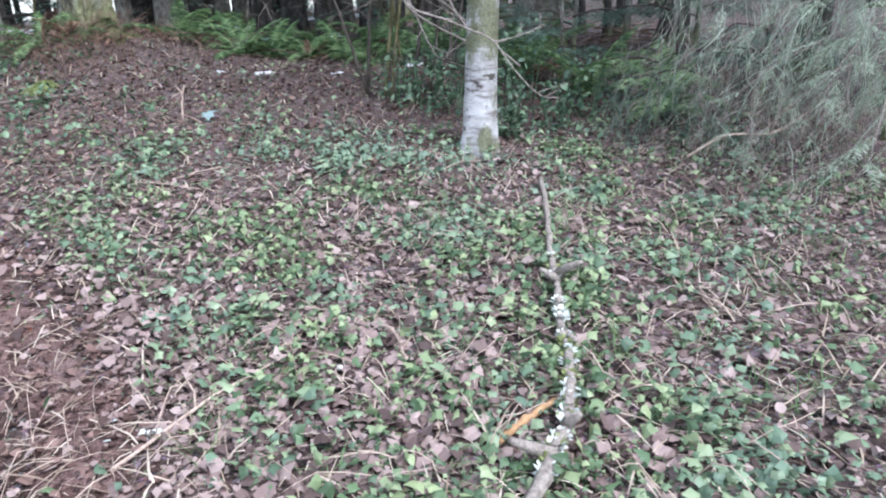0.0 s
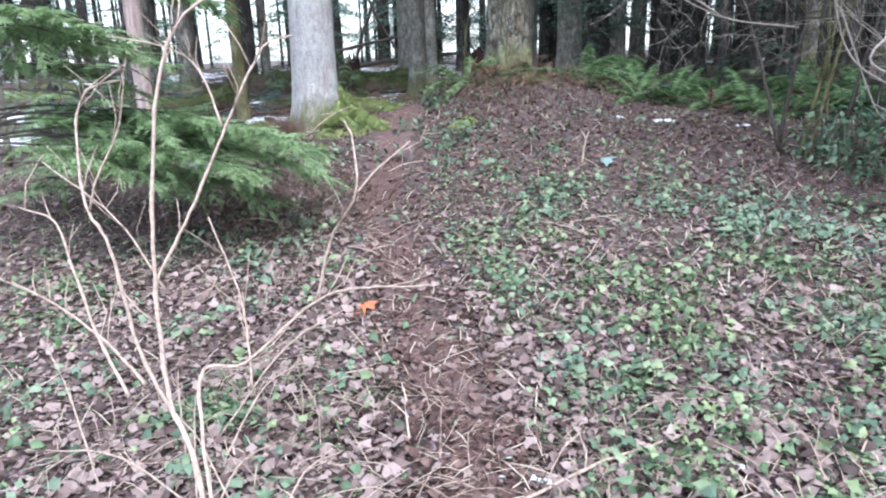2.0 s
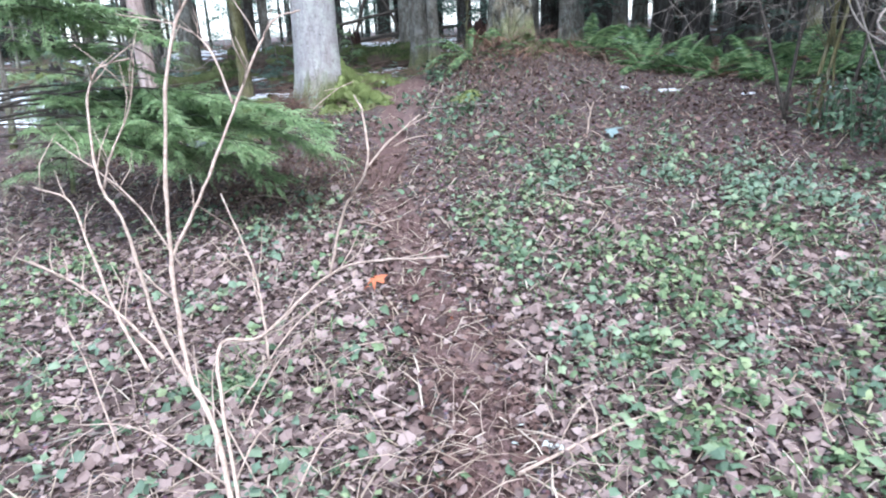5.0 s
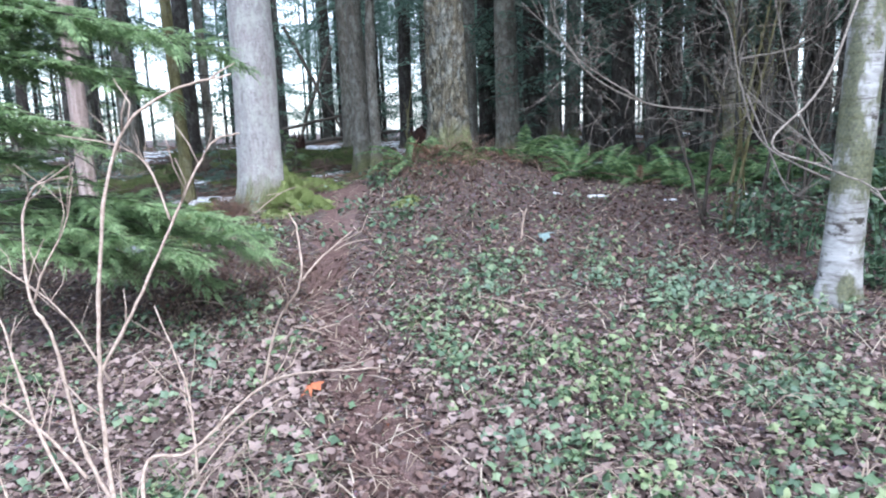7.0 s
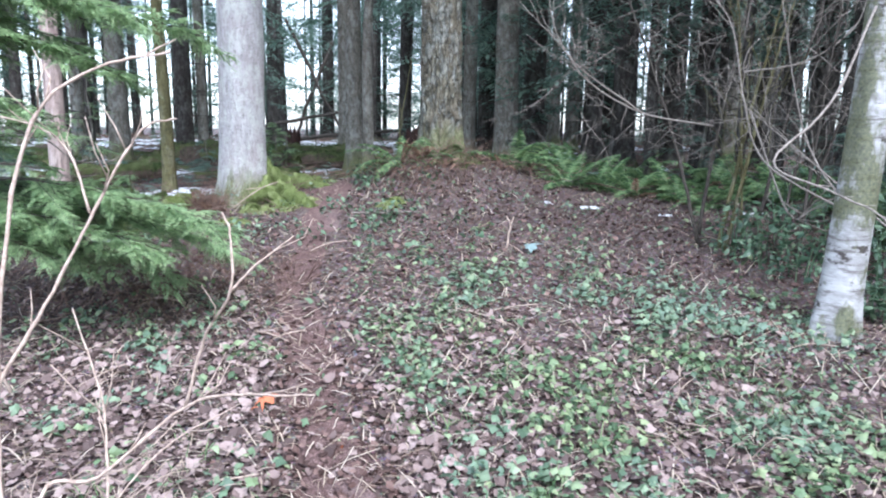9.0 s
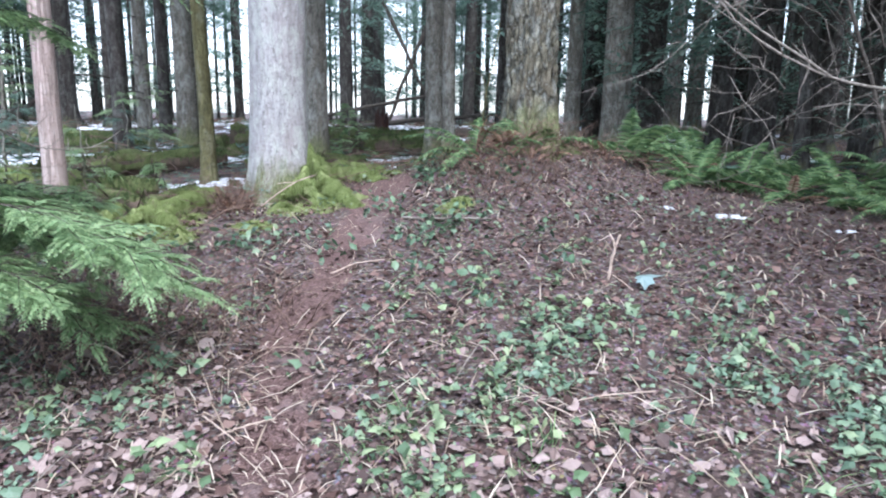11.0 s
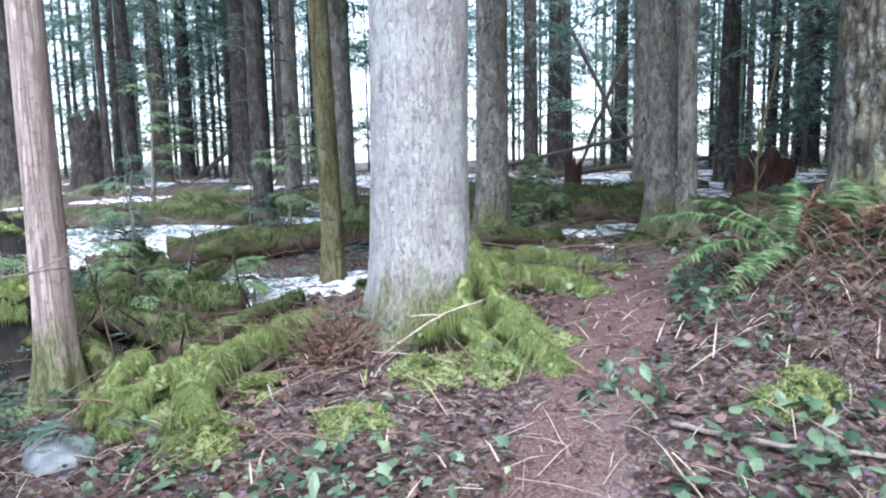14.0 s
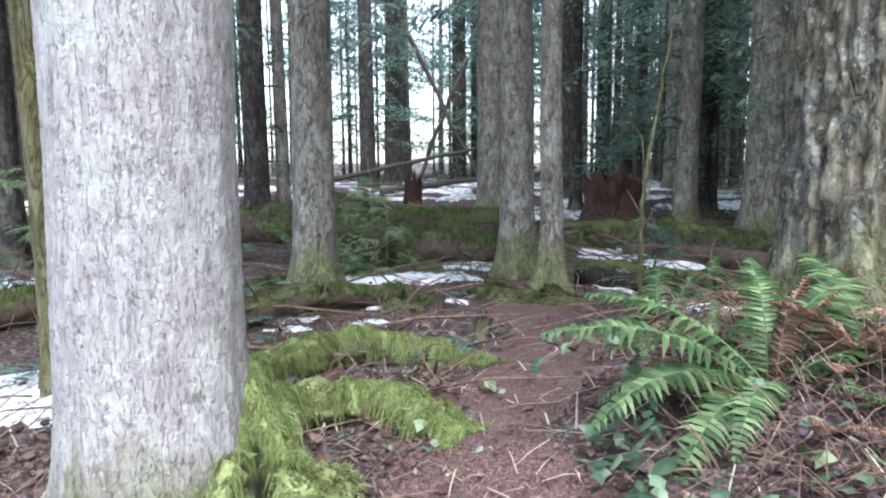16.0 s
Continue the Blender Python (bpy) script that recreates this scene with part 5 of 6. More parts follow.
shrub_veil(shrub, 240, 95)
sapling = thing("sapling", pose(-6.29, 10.97, ground_z(-6.29, 10.97)), "thin bare sapling with a forked top beside ferns", "sapling")
sz = ground_z(-6.29, 10.97)
twig_part(sapling, [(-6.29, 10.97, sz), (-6.33, 11.05, sz + 0.6), (-6.33, 11.09, 1.81), (-6.3, 11.2, 2.3), (-6.25, 11.34, 2.95)], 0.021, 0.007, BARK_MOSSY, 470, 3, reach=0.2)
twig_part(sapling, [(-6.33, 11.09, 1.81), (-6.38, 11.12, 2.18), (-6.51, 11.03, 2.29)], 0.007, 0.003, BARK_MOSSY, 471, 2, reach=0.12)

BROWN_TWIG = plain_wood("brown_dead_brush", (0.07, 0.045, 0.035), (0.27, 0.18, 0.14))
# brush under the hemlock and on the mound
brush = Build()
gb = random.Random(77)
for cx, cy, n, R in ((-4.5, 4.7, 260, 0.8), (-5.4, 4.3, 260, 0.8), (-4.7, 8.9, 200, 0.7), (-4.0, 9.1, 150, 0.6), (-4.4, 8.3, 160, 0.6), (-6.75, 6.92, 160, 0.22), (-5.3, 9.2, 60, 0.4), (-6.7, 6.9, 90, 0.35)):
    for i in range(n):
        a, rr = gb.uniform(0, 6.28), R * math.sqrt(gb.random())
        p = on_ground(cx + rr * math.cos(a), cy + rr * math.sin(a))
        b2 = gb.uniform(0, 6.28)
        L = gb.uniform(0.12, 0.4)
        q = p + Vector((math.cos(b2) * L, math.sin(b2) * L, gb.uniform(0.02, 0.3)))
        brush.tube([p, p.lerp(q, 0.5) + Vector((0, 0, 0.05)), q], [0.003, 0.0025, 0.0015], 3)
tagged(new("dead_brush", brush.mesh("dead_brush", BROWN_TWIG)), "tangle of brown dead twigs under boughs", "brush", kind="stuff")


# ---- branches and sticks on the ground ----
fallen = thing("fallen_branch", Matrix.Translation(on_ground(0.6, 3.6)), "fallen branch with pale lichen and moss on ivy", "branch")
FB = [on_ground(x, y, 0.085) for x, y in ((0.69, 5.2), (0.67, 4.6), (0.61, 4.0), (0.59, 3.53), (0.56, 3.1), (0.55, 2.85), (0.49, 2.45), (0.4, 2.2), (0.28, 1.9))]
twig_part(fallen, FB, 0.018, 0.028, TWIG_GREY, 500, 5, "branch_wood", 0.2)
gl = random.Random(501)
line = spline(FB, 14)
for i in range(34):
    p = line[int(len(line) * gl.uniform(0.2, 0.95))] - fallen.matrix_world.translation
    b = Build()
    for k in range(16):
        a = gl.uniform(0, 6.28)
        e = Vector((math.cos(a), math.sin(a), gl.uniform(0, 1.0))).normalized()
        c = p + e * 0.02
        w = Vector((-math.sin(a), math.cos(a), 0)) * gl.uniform(0.006, 0.016)
        b.face((c - w, c + w, c + e * 0.025 + w * 0.4, c + e * 0.03 - w))
    part("lichen_tuft" if i % 3 else "moss_tuft", b, LICHEN if i % 3 else MOSS_BRIGHT, fallen, smooth=False)


def stick(pts, r, mat, label, seed, side=1):
    ob = thing("stick", Matrix.Translation(Vector(pts[0])), label, "stick", "sticks on the ground")
    twig_part(ob, pts, r, r * 0.6, mat, seed, side, "twig", 0.12)


stick([on_ground(0.2, 2.35, 0.03), on_ground(0.35, 2.5, 0.04), on_ground(0.5, 2.62, 0.05)], 0.02, plain_wood("broken_orange_wood", (0.3, 0.17, 0.08), (0.5, 0.31, 0.17)), "short broken stick with orange-tan wood", 510, 0)
stick([on_ground(-2.6, 6.75, 0.0), on_ground(-2.58, 6.77, 0.18), on_ground(-2.55, 6.79, 0.32)], 0.011, TWIG, "pale upright twig stub in the litter", 511, 1)
stick([on_ground(-4.75, 7.2, 0.02), on_ground(-4.35, 7.25, 0.04), on_ground(-3.95, 7.45, 0.03)], 0.012, TWIG_GREY, "grey dead stick on brown litter", 512, 3)
stick([(-6.32, 6.91, 0.71), (-6.2, 6.98, 0.82), (-6.03, 7.11, 0.96), (-5.9, 7.26, 1.03)], 0.008, TWIG, "thin pale stick leaning on mossy roots", 513, 1)
stick([(-6.03, 7.11, 0.955), (-6.12, 7.06, 0.95), (-6.19, 7.0, 0.94)], 0.006, TWIG, "thin pale stick leaning on mossy roots", 516, 0)
stick([on_ground(-1.25, 2.2, 0.02), on_ground(-1.0, 2.6, 0.05), on_ground(-0.75, 3.0, 0.03)], 0.008, TWIG, "pale straw-coloured stick on the leaves", 514, 1)
stick([on_ground(1.9, 5.55, 0.1), on_ground(2.2, 5.6, 0.25), on_ground(2.6, 5.6, 0.3), on_ground(3.0, 5.7, 0.5)], 0.012, TWIG, "pale bent dead branch at the shrub edge", 515, 3)
gs = random.Random(520)
for i in range(50):
    x, y = gs.uniform(-6, 2.6), gs.uniform(1.6, 7.5)
    a, L = gs.uniform(0, 6.28), gs.uniform(0.15, 0.55)
    p, q = on_ground(x, y, 0.03), on_ground(x + L * math.cos(a), y + L * math.sin(a), gs.uniform(0.02, 0.08))
    stick([p, p.lerp(q, 0.5) + Vector((gs.uniform(-0.04, 0.04), gs.uniform(-0.04, 0.04), 0.02)), q], gs.uniform(0.003, 0.006), gs.choice((TWIG, TWIG_GREY, TWIG)), "thin pale dead stick lying on litter", 530 + i, gs.choice((0, 1, 2)))


# ---- leaves ----
PATHWAY = [(-0.9, 1.2), (-1.55, 2.5), (-2.3, 3.3), (-3.1, 4.2), (-3.85, 5.0), (-4.4, 5.85), (-5.3, 7.4), (-6.1, 8.9), (-6.5, 10.0), (-7.2, 11.0), (-8.5, 13.5)]


def off_path(x, y):
    """Distance from the trodden path, positive on its right-hand side."""
    best, sign = 1e9, 1
    for (ax, ay), (bx, by) in zip(PATHWAY, PATHWAY[1:]):
        dx, dy = bx - ax, by - ay
        t = min(1, max(0, ((x - ax) * dx + (y - ay) * dy) / (dx * dx + dy * dy)))
        d = math.hypot(x - ax - t * dx, y - ay - t * dy)
        if d < best:
            best, sign = d, 1 if dx * (y - ay) - dy * (x - ax) < 0 else -1
    return best * sign


def build_path():
    b = Build()
    line = [Vector((x, y, 0)) for x, y in PATHWAY]
    mid = spline(line, 22)
    cols = 9
    for i, p in enumerate(mid):
        d = (mid[min(i + 1, len(mid) - 1)] - mid[max(i - 1, 0)]).normalized()
        s = Vector((d.y, -d.x, 0))
        for k in range(cols):
            u = 2 * k / (cols - 1) - 1
            w = (0.2 + 0.16 * ss((p.y - 5) / 3)) * (1 + 0.6 * noise.noise(Vector((p.x * 2.3, p.y * 2.3, 5.0 + (u > 0)))) + 0.4 * noise.noise(Vector((p.x * 7, p.y * 7, 5.0 + (u > 0))))) * u
            q = p + s * w
            b.v.append((q.x, q.y, ground_z(q.x, q.y) + (0.006 if abs(u) < 0.9 else -0.012)))
    b.f = [(i * cols + k, i * cols + k + 1, (i + 1) * cols + k + 1, (i + 1) * cols + k) for i in range(len(mid) - 1) for k in range(cols - 1)]
    tagged(new("footpath", b.mesh("footpath", PATH_SOIL)), "narrow trodden reddish-brown footpath through the litter", "path", kind="structure")


build_path()


def lobed(n, deep, g):
    """Outline of a leaf with n lobes, about 1 across, its stem end at the origin."""
    out = []
    for i in range(2 * n):
        a = -math.pi + 2 * math.pi * (i + 0.5) / (2 * n)
        r = 0.5 * (1.0 if i % 2 else 1 - deep) * g.uniform(0.72, 1.15) * (0.78 + 0.3 * math.cos(a))
        out.append((0.42 + r * math.cos(a), r * math.sin(a)))
    return out


def put_leaf(b, shape, p, size, turn, tilt, roll, curl=0.12):
    m = Matrix.Translation(p) @ Euler((roll, tilt, turn)).to_matrix().to_4x4()
    ring = [m @ Vector((x * size, y * size, (-curl * (abs(y) * 1.6) ** 2 - curl * 0.8 * (x - 0.4) ** 2) * size * 2)) for x, y in shape]
    c = m @ Vector((0.42 * size, 0, 0.03 * size))
    n0 = len(b.v)
    b.v.append(tuple(c))
    b.v.extend(tuple(v) for v in ring)
    k = len(ring)
    b.f.extend((n0, n0 + 1 + i, n0 + 1 + (i + 1) % k) for i in range(k))


gl = random.Random(61)
MAPLE = [lobed(5, 0.28, gl) for _ in range(3)] + [lobed(3, 0.2, gl) for _ in range(2)] + [lobed(4, 0.35, gl)]
OVAL = [lobed(4, 0.08, gl) for _ in range(3)]
BROAD = [[(0, 0), (0.22, 0.2 * k), (0.5, 0.25 * k), (0.8, 0.13 * k), (1, 0), (0.8, -0.13 * k), (0.5, -0.25 * k), (0.22, -0.2 * k)] for k in (0.8, 1.0, 1.2)]
IVY_SHAPES = [lobed(5, 0.38, gl) for _ in range(3)] + [lobed(4, 0.3, gl) for _ in range(2)] + [lobed(3, 0.35, gl)]


def scatter_litter():
    g = random.Random(62)
    tan, red = Build(), Build()
    made = 0
    while made < 60000:
        if g.random() < 0.77:
            x, y = g.uniform(-9.8, 4.4), g.uniform(-1.4, 13.0)
        else:
            x, y = g.gauss(-1.6, 1.7), g.gauss(2.6, 1.2)
        s = y - 0.25 * x
        near = 1.0 if y < 9.0 else 0.5
        near *= ss((x + 9.8) / 1.6) * ss((4.4 - x) / 1.4) * ss((y + 1.4) / 2.0)
        if g.random() > near:
            continue
        d = off_path(x, y)
        forest = ss((s - 4.6) / 2.2) * (1.0 if d > -3 else 0.8)
        if abs(d) < 0.28 and g.random() < (0.4 if y < 6.5 else 0.85):
            continue
        made += 1
        p = on_ground(x, y, g.uniform(0.004, 0.035))
        if g.random() < max(forest, 0.8 if abs(d) < 0.3 else 0.0):
            put_leaf(red, g.choice(OVAL + MAPLE), p, 0.022 + 0.065 * g.random() ** 1.5, g.uniform(0, 6.28), g.uniform(-0.6, 0.6), g.uniform(-0.6, 0.6), g.uniform(-0.4, 0.6))
        else:
            put_leaf(tan, g.choice(MAPLE + OVAL[:1]), p, 0.025 + 0.095 * g.random() ** 1.6, g.uniform(0, 6.28), g.uniform(-0.6, 0.6), g.uniform(-0.6, 0.6), g.uniform(-0.4, 0.8))
    tagged(new("leaf_litter", tan.mesh("leaf_litter", LITTER, False)), "pale brown fallen maple leaves covering the clearing", "leaves", kind="stuff")
    tagged(new("leaf_litter", red.mesh("leaf_litter", LITTER_RED, False)), "reddish brown needles and leaf fragments on the path", "leaves", kind="stuff")
    duff = Build()
    for i in range(26000):
        x, y = g.uniform(-8.5, 2.5), g.uniform(1.2, 10.5)
        d = off_path(x, y)
        if y - 0.25 * x < 4.2 and abs(d) > 0.45 and g.random() < 0.7 or abs(d) < 0.28 and y > 6.5 and g.random() < 0.7:
            continue
        a, L = g.uniform(0, 6.28), g.uniform(0.025, 0.1)
        p = on_ground(x, y, g.uniform(0.006, 0.04))
        e = Vector((math.cos(a), math.sin(a), g.uniform(-0.2, 0.35))) * L
        w = Vector((-math.sin(a), math.cos(a), 0)) * g.uniform(0.0015, 0.005)
        duff.face((p - w, p + e * 0.6 - w, p + e, p + e * 0.6 + w, p + w))
    tagged(new("needle_duff", duff.mesh("needle_duff", DUFF, False)), "brown needles and bark slivers covering the slope", "needles", kind="stuff")
    straw = Build()
    for i in range(13500):
        x, y = g.uniform(-8.5, 3.4), g.uniform(0.8, 10.5)
        if y - 0.25 * x > 6 and g.random() < 0.45:
            continue
        a, L = g.uniform(0, 6.28), g.choice((0.05, 0.08, 0.12, 0.2, 0.3)) * g.uniform(0.7, 1.3)
        p = on_ground(x, y, g.uniform(0.01, 0.05))
        q = on_ground(x + L * math.cos(a), y + L * math.sin(a), g.uniform(0.01, 0.07))
        w = Vector((-math.sin(a), math.cos(a), 0)) * g.uniform(0.0018, 0.0045)
        m = p.lerp(q, 0.5) + Vector((0, 0, 0.012))
        straw.face((p - w, m - w, q, m + w, p + w))
    tagged(new("straw", straw.mesh("straw", STRAW, False)), "dry straw and broken twigs strewn on the ground", "straw", kind="stuff")


scatter_litter()


def ivy_density(x, y):
    d = off_path(x, y)
    patch = 0.45 + 0.8 * noise.noise(Vector((x * 1.1, y * 1.1, 4.0))) + 0.9 * noise.noise(Vector((x * 3.1, y * 3.1, 1.0)))
    if d > 0.28:
        k = ss((d - 0.28) / 0.4) * (1 - ss((y - 0.12 * x - 5.6) / 1.6) * 0.93)
        k *= 1 - 0.55 * ss((x - 0.8) / 1.0)
        return k * max(0.08, min(1.1, patch + 0.2))
    if d < -0.25:
        return max(0.0, patch - 0.1) * 0.7 * (1 if y < 4.5 else 0.3)
    return 0.03


def scatter_ivy():
    g = random.Random(63)
    b = Build()
    bed = thing("ivy_bed", pose(0, 0, 0), "green ivy leaves carpeting the clearing beside the path", "ivy")
    shapes = []
    for k in range(4):
        one = Build()
        put_leaf(one, IVY_SHAPES[k], Vector((0, 0, 0)), 1.0, 0, 0, 0, 0.15)
        shapes.append(one.mesh("leaf", IVY_PART, False))
    made, single = 0, 0
    sprigs = [(g.uniform(-6.5, 3.4), g.uniform(1.2, 9.2)) for _ in range(900)]
    while made < 20500:
        x, y = (g.uniform(-6.5, 3.4), g.uniform(1.2, 9.2)) if g.random() < 0.35 else (g.gauss(1.0, 3.0), g.gauss(2.0, 3.0))
        if g.random() < 0.66:
            cx, cy = g.choice(sprigs)
            x, y = cx + g.gauss(0, 0.11), cy + g.gauss(0, 0.11)
        if g.random() > ivy_density(x, y):
            continue
        made += 1
        p = on_ground(x, y, g.uniform(0.02, 0.11))
        size = 0.028 + 0.078 * g.random() ** 1.7
        turn, tilt, roll = g.uniform(0, 6.28), g.uniform(-0.5, 1.0), g.gauss(0, 0.55)
        if single < 290 and -1.4 < x < 0.6 and 2.0 < y < 3.4:
            single += 1
            o = part("leaf", g.choice(shapes), IVY_PART, bed)
            o.matrix_local = Matrix.LocRotScale(p, Euler((roll, tilt, turn)), (size, size, size))
        else:
            put_leaf(b, g.choice(IVY_SHAPES), p, size, turn, tilt, roll, 0.15)
    tagged(part("ivy_leaves", b, IVY, bed, smooth=False), kind="stuff")
    # broad-leaved clumps on the slope beside the path
    spots = [(-5.05, 7.3), (-4.6, 7.9), (-5.3, 8.2), (-4.2, 6.7), (-5.65, 6.05), (-5.2, 8.6), (-3.9, 6.3), (-3.4, 7.2), (-4.3, 8.4), (-4.36, 7.2), (-4.11, 7.46), (-4.1, 7.02), (-4.42, 6.83), (-5.48, 5.95), (-5.22, 6.24), (-4.99, 7.25)]
    spots += [(-5.41, 8.56), (-5.86, 9.13), (-5.35, 8.29), (-4.67, 8.39), (-5.11, 8.15), (-4.3, 7.35), (-4.0, 7.2), (-4.25, 7.0), (-6.25, 5.6), (-6.0, 5.7), (-3.2, 6.0), (-2.9, 6.7), (-3.6, 6.8), (-4.6, 6.2)]
    for i, (x, y) in enumerate(spots):
        c = Build()
        wide = g.uniform(0.14, 0.26)
        for k in range(int(g.uniform(14, 26))):
            a, r = g.uniform(0, 6.28), wide * math.sqrt(g.random())
            put_leaf(c, g.choice(BROAD + IVY_SHAPES[:2]), on_ground(x + r * math.cos(a), y + r * math.sin(a), g.uniform(0.03, 0.2)) - on_ground(x, y), g.uniform(0.05, 0.105), g.uniform(0, 6.28), g.uniform(-0.5, 1.0), g.gauss(0, 0.6))
        ob = new("ivy_clump", c.mesh("ivy_clump", IVY_DARK, False))
        ob.matrix_world = Matrix.Translation(on_ground(x, y))
        tagged(ob, "clump of dark green ivy on the brown slope", "ivy", "ivy clumps", "stuff")
    for x, y, wide, tall in ((-0.55, 7.5, 0.3, 0.5), (-0.25, 7.25, 0.32, 0.55), (0.0, 6.95, 0.28, 0.45), (-0.1, 7.7, 0.35, 0.8), (0.35, 7.5, 0.35, 0.7), (0.6, 6.9, 0.3, 0.5), (0.75, 7.4, 0.4, 0.8), (0.55, 6.35, 0.22, 0.25), (1.0, 6.6, 0.3, 0.4), (1.3, 6.9, 0.35, 0.6)):
        c = Build()
        for k in range(130):
            a, r, h = g.uniform(0, 6.28), wide * math.sqrt(g.random()), tall * g.random() ** 1.2
            r *= 1 - 0.5 * h / tall
            put_leaf(c, g.choice(BROAD + IVY_SHAPES[:2]), on_ground(x + r * math.cos(a), y + r * math.sin(a), 0.03 + h) - on_ground(x, y), g.uniform(0.05, 0.1), g.uniform(0, 6.28), g.uniform(-0.6, 1.0), g.gauss(0, 0.6))
        for k in range(7):
            a = g.uniform(0, 6.28)
            p = Vector((0.3 * wide * math.cos(a), 0.3 * wide * math.sin(a), -0.02))
            c.tube([p, p * 1.4 + Vector((0, 0, tall * 0.5)), p * 2 + Vector((0, 0, tall * 0.95))], [0.006, 0.005, 0.002], 4)
        ob = new("ivy_clump", c.mesh("ivy_clump", IVY_DARK, False))
        ob.matrix_world = Matrix.Translation(on_ground(x, y))
        tagged(ob, "dark glossy evergreen leaves round bare shrub stems", "ivy", "ivy clumps", "stuff")


scatter_ivy()


def single_leaf(x, y, size, mat, label, shape, dz=0.05, turn=0.5, tilt=0.2, roll=0.3):
    b = Build()
    put_leaf(b, shape, Vector((0, 0, 0)), size, turn, tilt, roll, 0.25)
    ob = new("leaf", b.mesh("leaf", mat, False))
    ob.matrix_world = Matrix.Translation(on_ground(x, y, dz))
    tagged(ob, label, "leaf")


single_leaf(-2.9, 3.36, 0.21, ORANGE, "bright orange crumpled maple leaf beside the path", lobed(7, 0.45, random.Random(8)), 0.05, 0.4, -0.3, 0.25)
single_leaf(-2.82, 3.3, 0.13, ORANGE, "bright orange crumpled maple leaf beside the path", lobed(5, 0.4, random.Random(9)), 0.05, 2.2, 0.2, -0.4)
single_leaf(-2.2, 3.25, 0.07, ORANGE, "small orange-brown leaf on the path", OVAL[0], 0.03, 1.2, 0.3, 0.2)
single_leaf(-2.45, 6.7, 0.24, BLUE_LEAF, "pale blue-grey lobed leaf on the litter", lobed(7, 0.32, random.Random(3)), 0.06, 0.4, -0.25, 0.35)
for i, (x, y, s) in enumerate([(-1.26, 2.43, 0.1), (-1.18, 2.4, 0.07), (-1.33, 2.35, 0.06), (-1.35, 2.5, 0.05), (0.75, 5.25, 0.09), (-0.5, 2.9, 0.05)]):
    single_leaf(x, y, s, LICHEN, "scrap of pale lichen fallen on leaves", MAPLE[i % 4], 0.04, i, 0.2, 0.2)


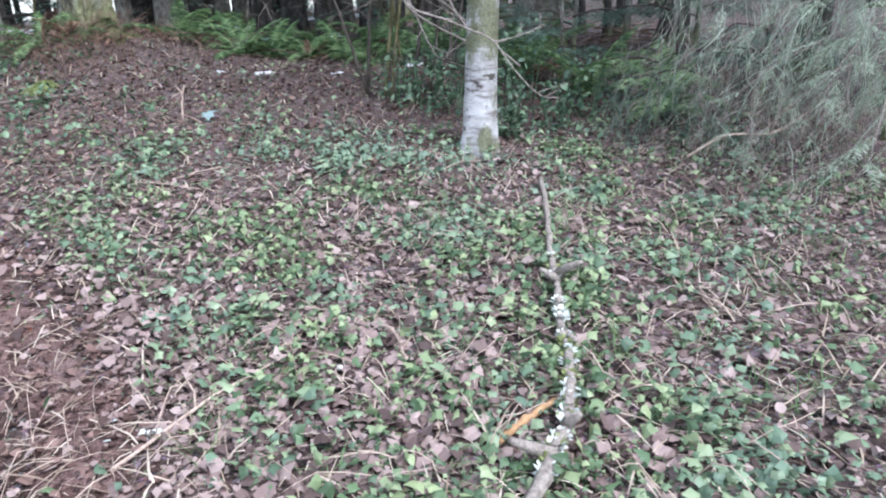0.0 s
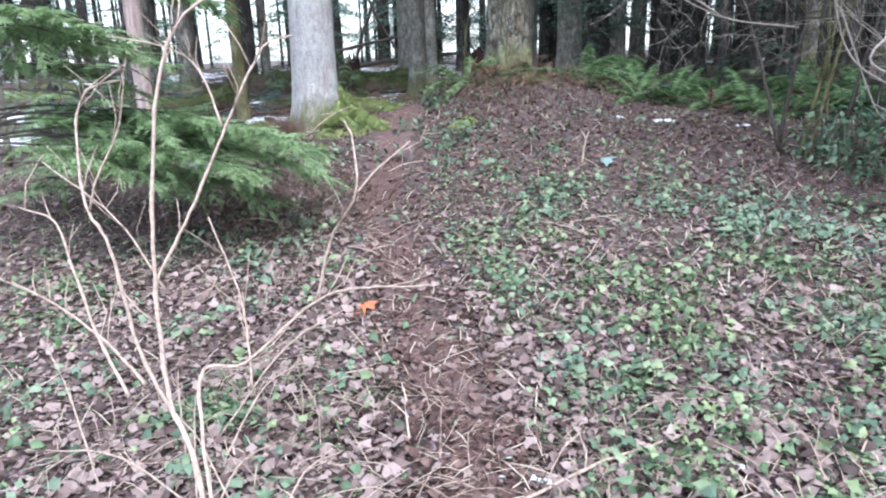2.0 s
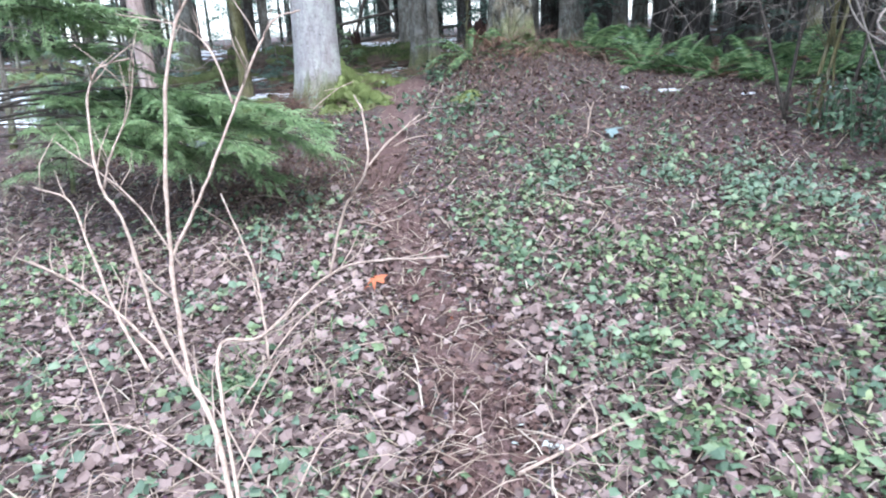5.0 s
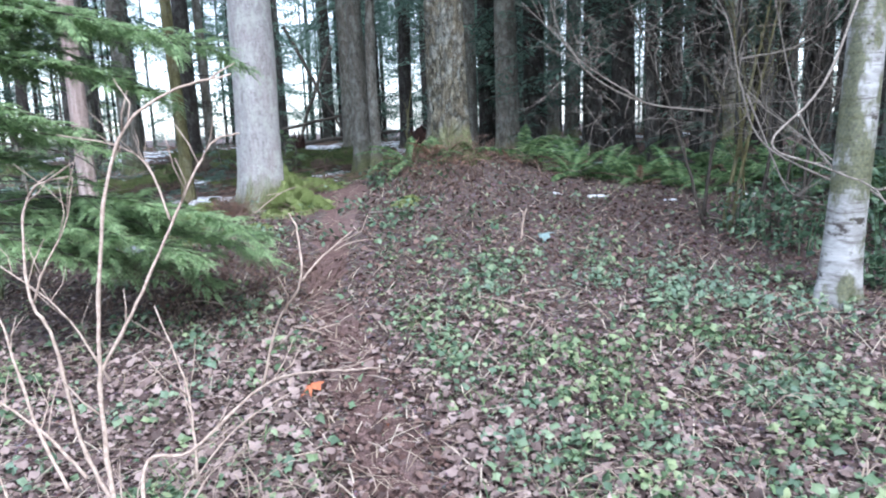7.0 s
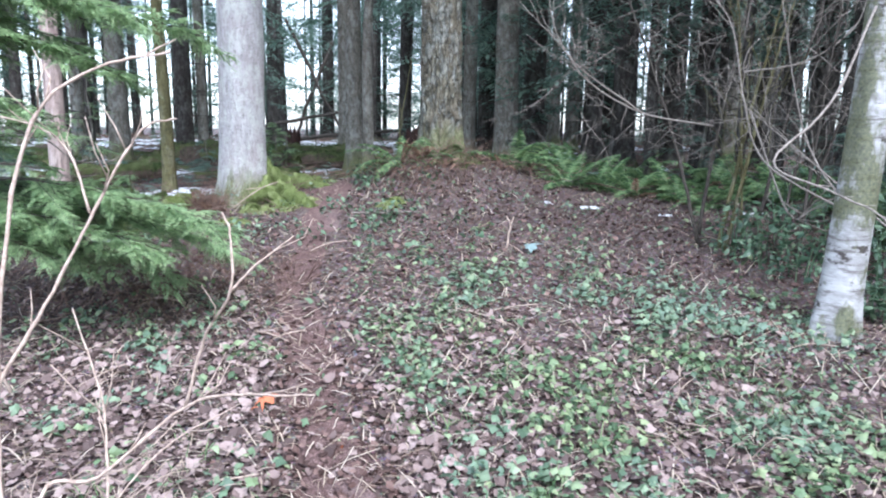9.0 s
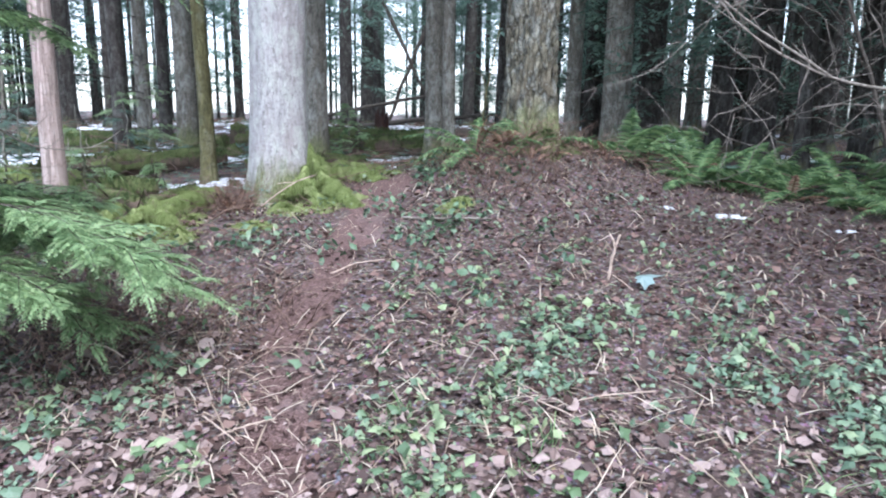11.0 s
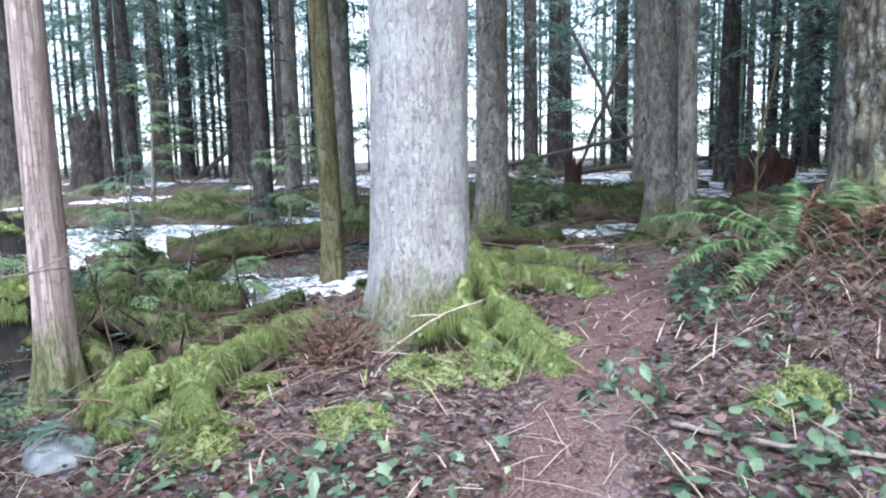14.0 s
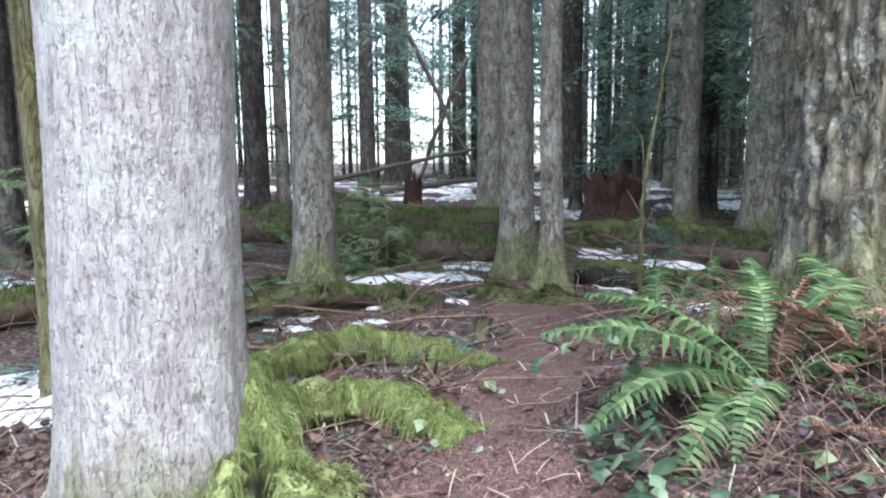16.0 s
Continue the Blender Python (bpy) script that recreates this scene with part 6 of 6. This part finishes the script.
# ---- forest floor clutter ----
def scatter_debris():
    global rnd
    g = random.Random(71)
    rnd = random.Random(72)
    twigs, green, mossy = Build(), Build(), Build()
    for i in range(4600):
        x, y = (g.uniform(-20, -3), g.uniform(5.0, 20)) if i < 2600 else (g.uniform(-36, 4), g.uniform(9, 34))
        if abs(off_path(x, y)) < 0.35 or (x > -5.6 and y < 9):
            continue
        a, L = g.uniform(0, 6.28), g.uniform(0.15, 0.9) * (1 if i < 2600 else 2)
        p = on_ground(x, y, g.uniform(0.0, 0.06))
        q = on_ground(x + L * math.cos(a), y + L * math.sin(a), g.uniform(0.02, 0.3))
        r = g.uniform(0.002, 0.007) * (1 if i < 2600 else 2.6)
        twigs.tube([p, p.lerp(q, 0.5) + Vector((g.uniform(-0.05, 0.05), g.uniform(-0.05, 0.05), 0.04)), q], [r, r * 0.8, r * 0.4], 4)
    for i in range(5200):
        x, y = (g.uniform(-16, -6.4), g.uniform(5.0, 17)) if i < 3000 else (g.uniform(-34, 5), g.uniform(10, 34))
        if abs(off_path(x, y)) < 0.4 or noise.noise(Vector((x * 0.7, y * 0.7, 9))) < -0.05:
            continue
        a = g.uniform(0, 6.28)
        needle_spray(green, on_ground(x, y, g.uniform(0.02, 0.2)), (math.cos(a), math.sin(a), g.uniform(-0.1, 0.5)), g.uniform(0.15, 0.4) * (1 if i < 3000 else 1.8), 7, 0.4, 0.18)
    for i in range(4200):
        x, y = g.uniform(-15, -5.6), g.uniform(5.2, 16)
        if abs(off_path(x, y)) < 0.4 or noise.noise(Vector((x * 0.9, y * 0.9, 2))) < 0.2:
            continue
        a = g.uniform(0, 6.28)
        p = on_ground(x, y, -0.005)
        w = Vector((-math.sin(a), math.cos(a), 0)) * g.uniform(0.006, 0.014)
        mossy.face((p - w, p + w, p + Vector((math.cos(a), math.sin(a), g.uniform(0.4, 1.2))) * g.uniform(0.03, 0.09)))
    tagged(new("twig_litter", twigs.mesh("twig_litter", BROWN_TWIG)), "dark dead twigs and broken branches on the forest floor", "twigs", kind="stuff")
    # Sprays take the darker needle colour in place of the boughs' shade.
    tagged(new("fallen_sprays", green.mesh("fallen_sprays", NEEDLE_FAR, False)), "green hemlock sprays lying on the forest floor", "foliage", kind="stuff")
    tagged(new("floor_moss", mossy.mesh("floor_moss", MOSS_BRIGHT, False)), "ragged green moss between logs and litter", "moss", kind="stuff")


scatter_debris()


# ---- dry stalks and grass in the clearing ----
def dry_stalks():
    g = random.Random(81)
    b = Build()
    for i in range(190):
        if i < 105:
            x, y = g.uniform(-3.4, -0.9), g.uniform(1.1, 2.7)
        else:
            x, y = g.uniform(-0.9, 2.6), g.uniform(1.6, 4.6)
        a, L = g.uniform(0, 6.28), g.uniform(0.12, 0.45)
        p = on_ground(x, y)
        q = on_ground(x + L * math.cos(a), y + L * math.sin(a), g.uniform(0.02, 0.16))
        r = g.uniform(0.0012, 0.0032)
        pts = curve_points(p, q, 6, (g.uniform(-0.05, 0.05), g.uniform(-0.05, 0.05), g.uniform(0.02, 0.14)), 0.05, i)
        b.tube(pts, [r, r, r, r * 0.9, r * 0.7, r * 0.4], 4)
    tagged(new("dry_stalks", b.mesh("dry_stalks", TWIG)), "tangle of thin pale dry stalks over the leaves", "stalks", kind="stuff")
    grass = Build()
    for k in range(150):
        cx, cy = g.uniform(-3.2, 3.0), g.uniform(1.6, 5.4)
        if abs(off_path(cx, cy)) < 0.3:
            continue
        for i in range(12):
            a, L = g.uniform(0, 6.28), g.uniform(0.06, 0.2)
            p = on_ground(cx + g.uniform(-0.06, 0.06), cy + g.uniform(-0.06, 0.06))
            e = Vector((math.cos(a) * 0.7, math.sin(a) * 0.7, g.uniform(0.3, 1.0)))
            w = Vector((-math.sin(a), math.cos(a), 0)) * 0.003
            m = p + e * L * 0.55
            grass.face((p - w, p + w, m + w))
            grass.face((p - w, m + w, m - w))
            grass.face((m - w, m + w, p + e * L * 0.8 + Vector((math.cos(a), math.sin(a), 0)) * L * 0.3))
    tagged(new("grass", grass.mesh("grass", FERN, False)), "small tufts of green grass among ivy", "grass", kind="stuff")


dry_stalks()
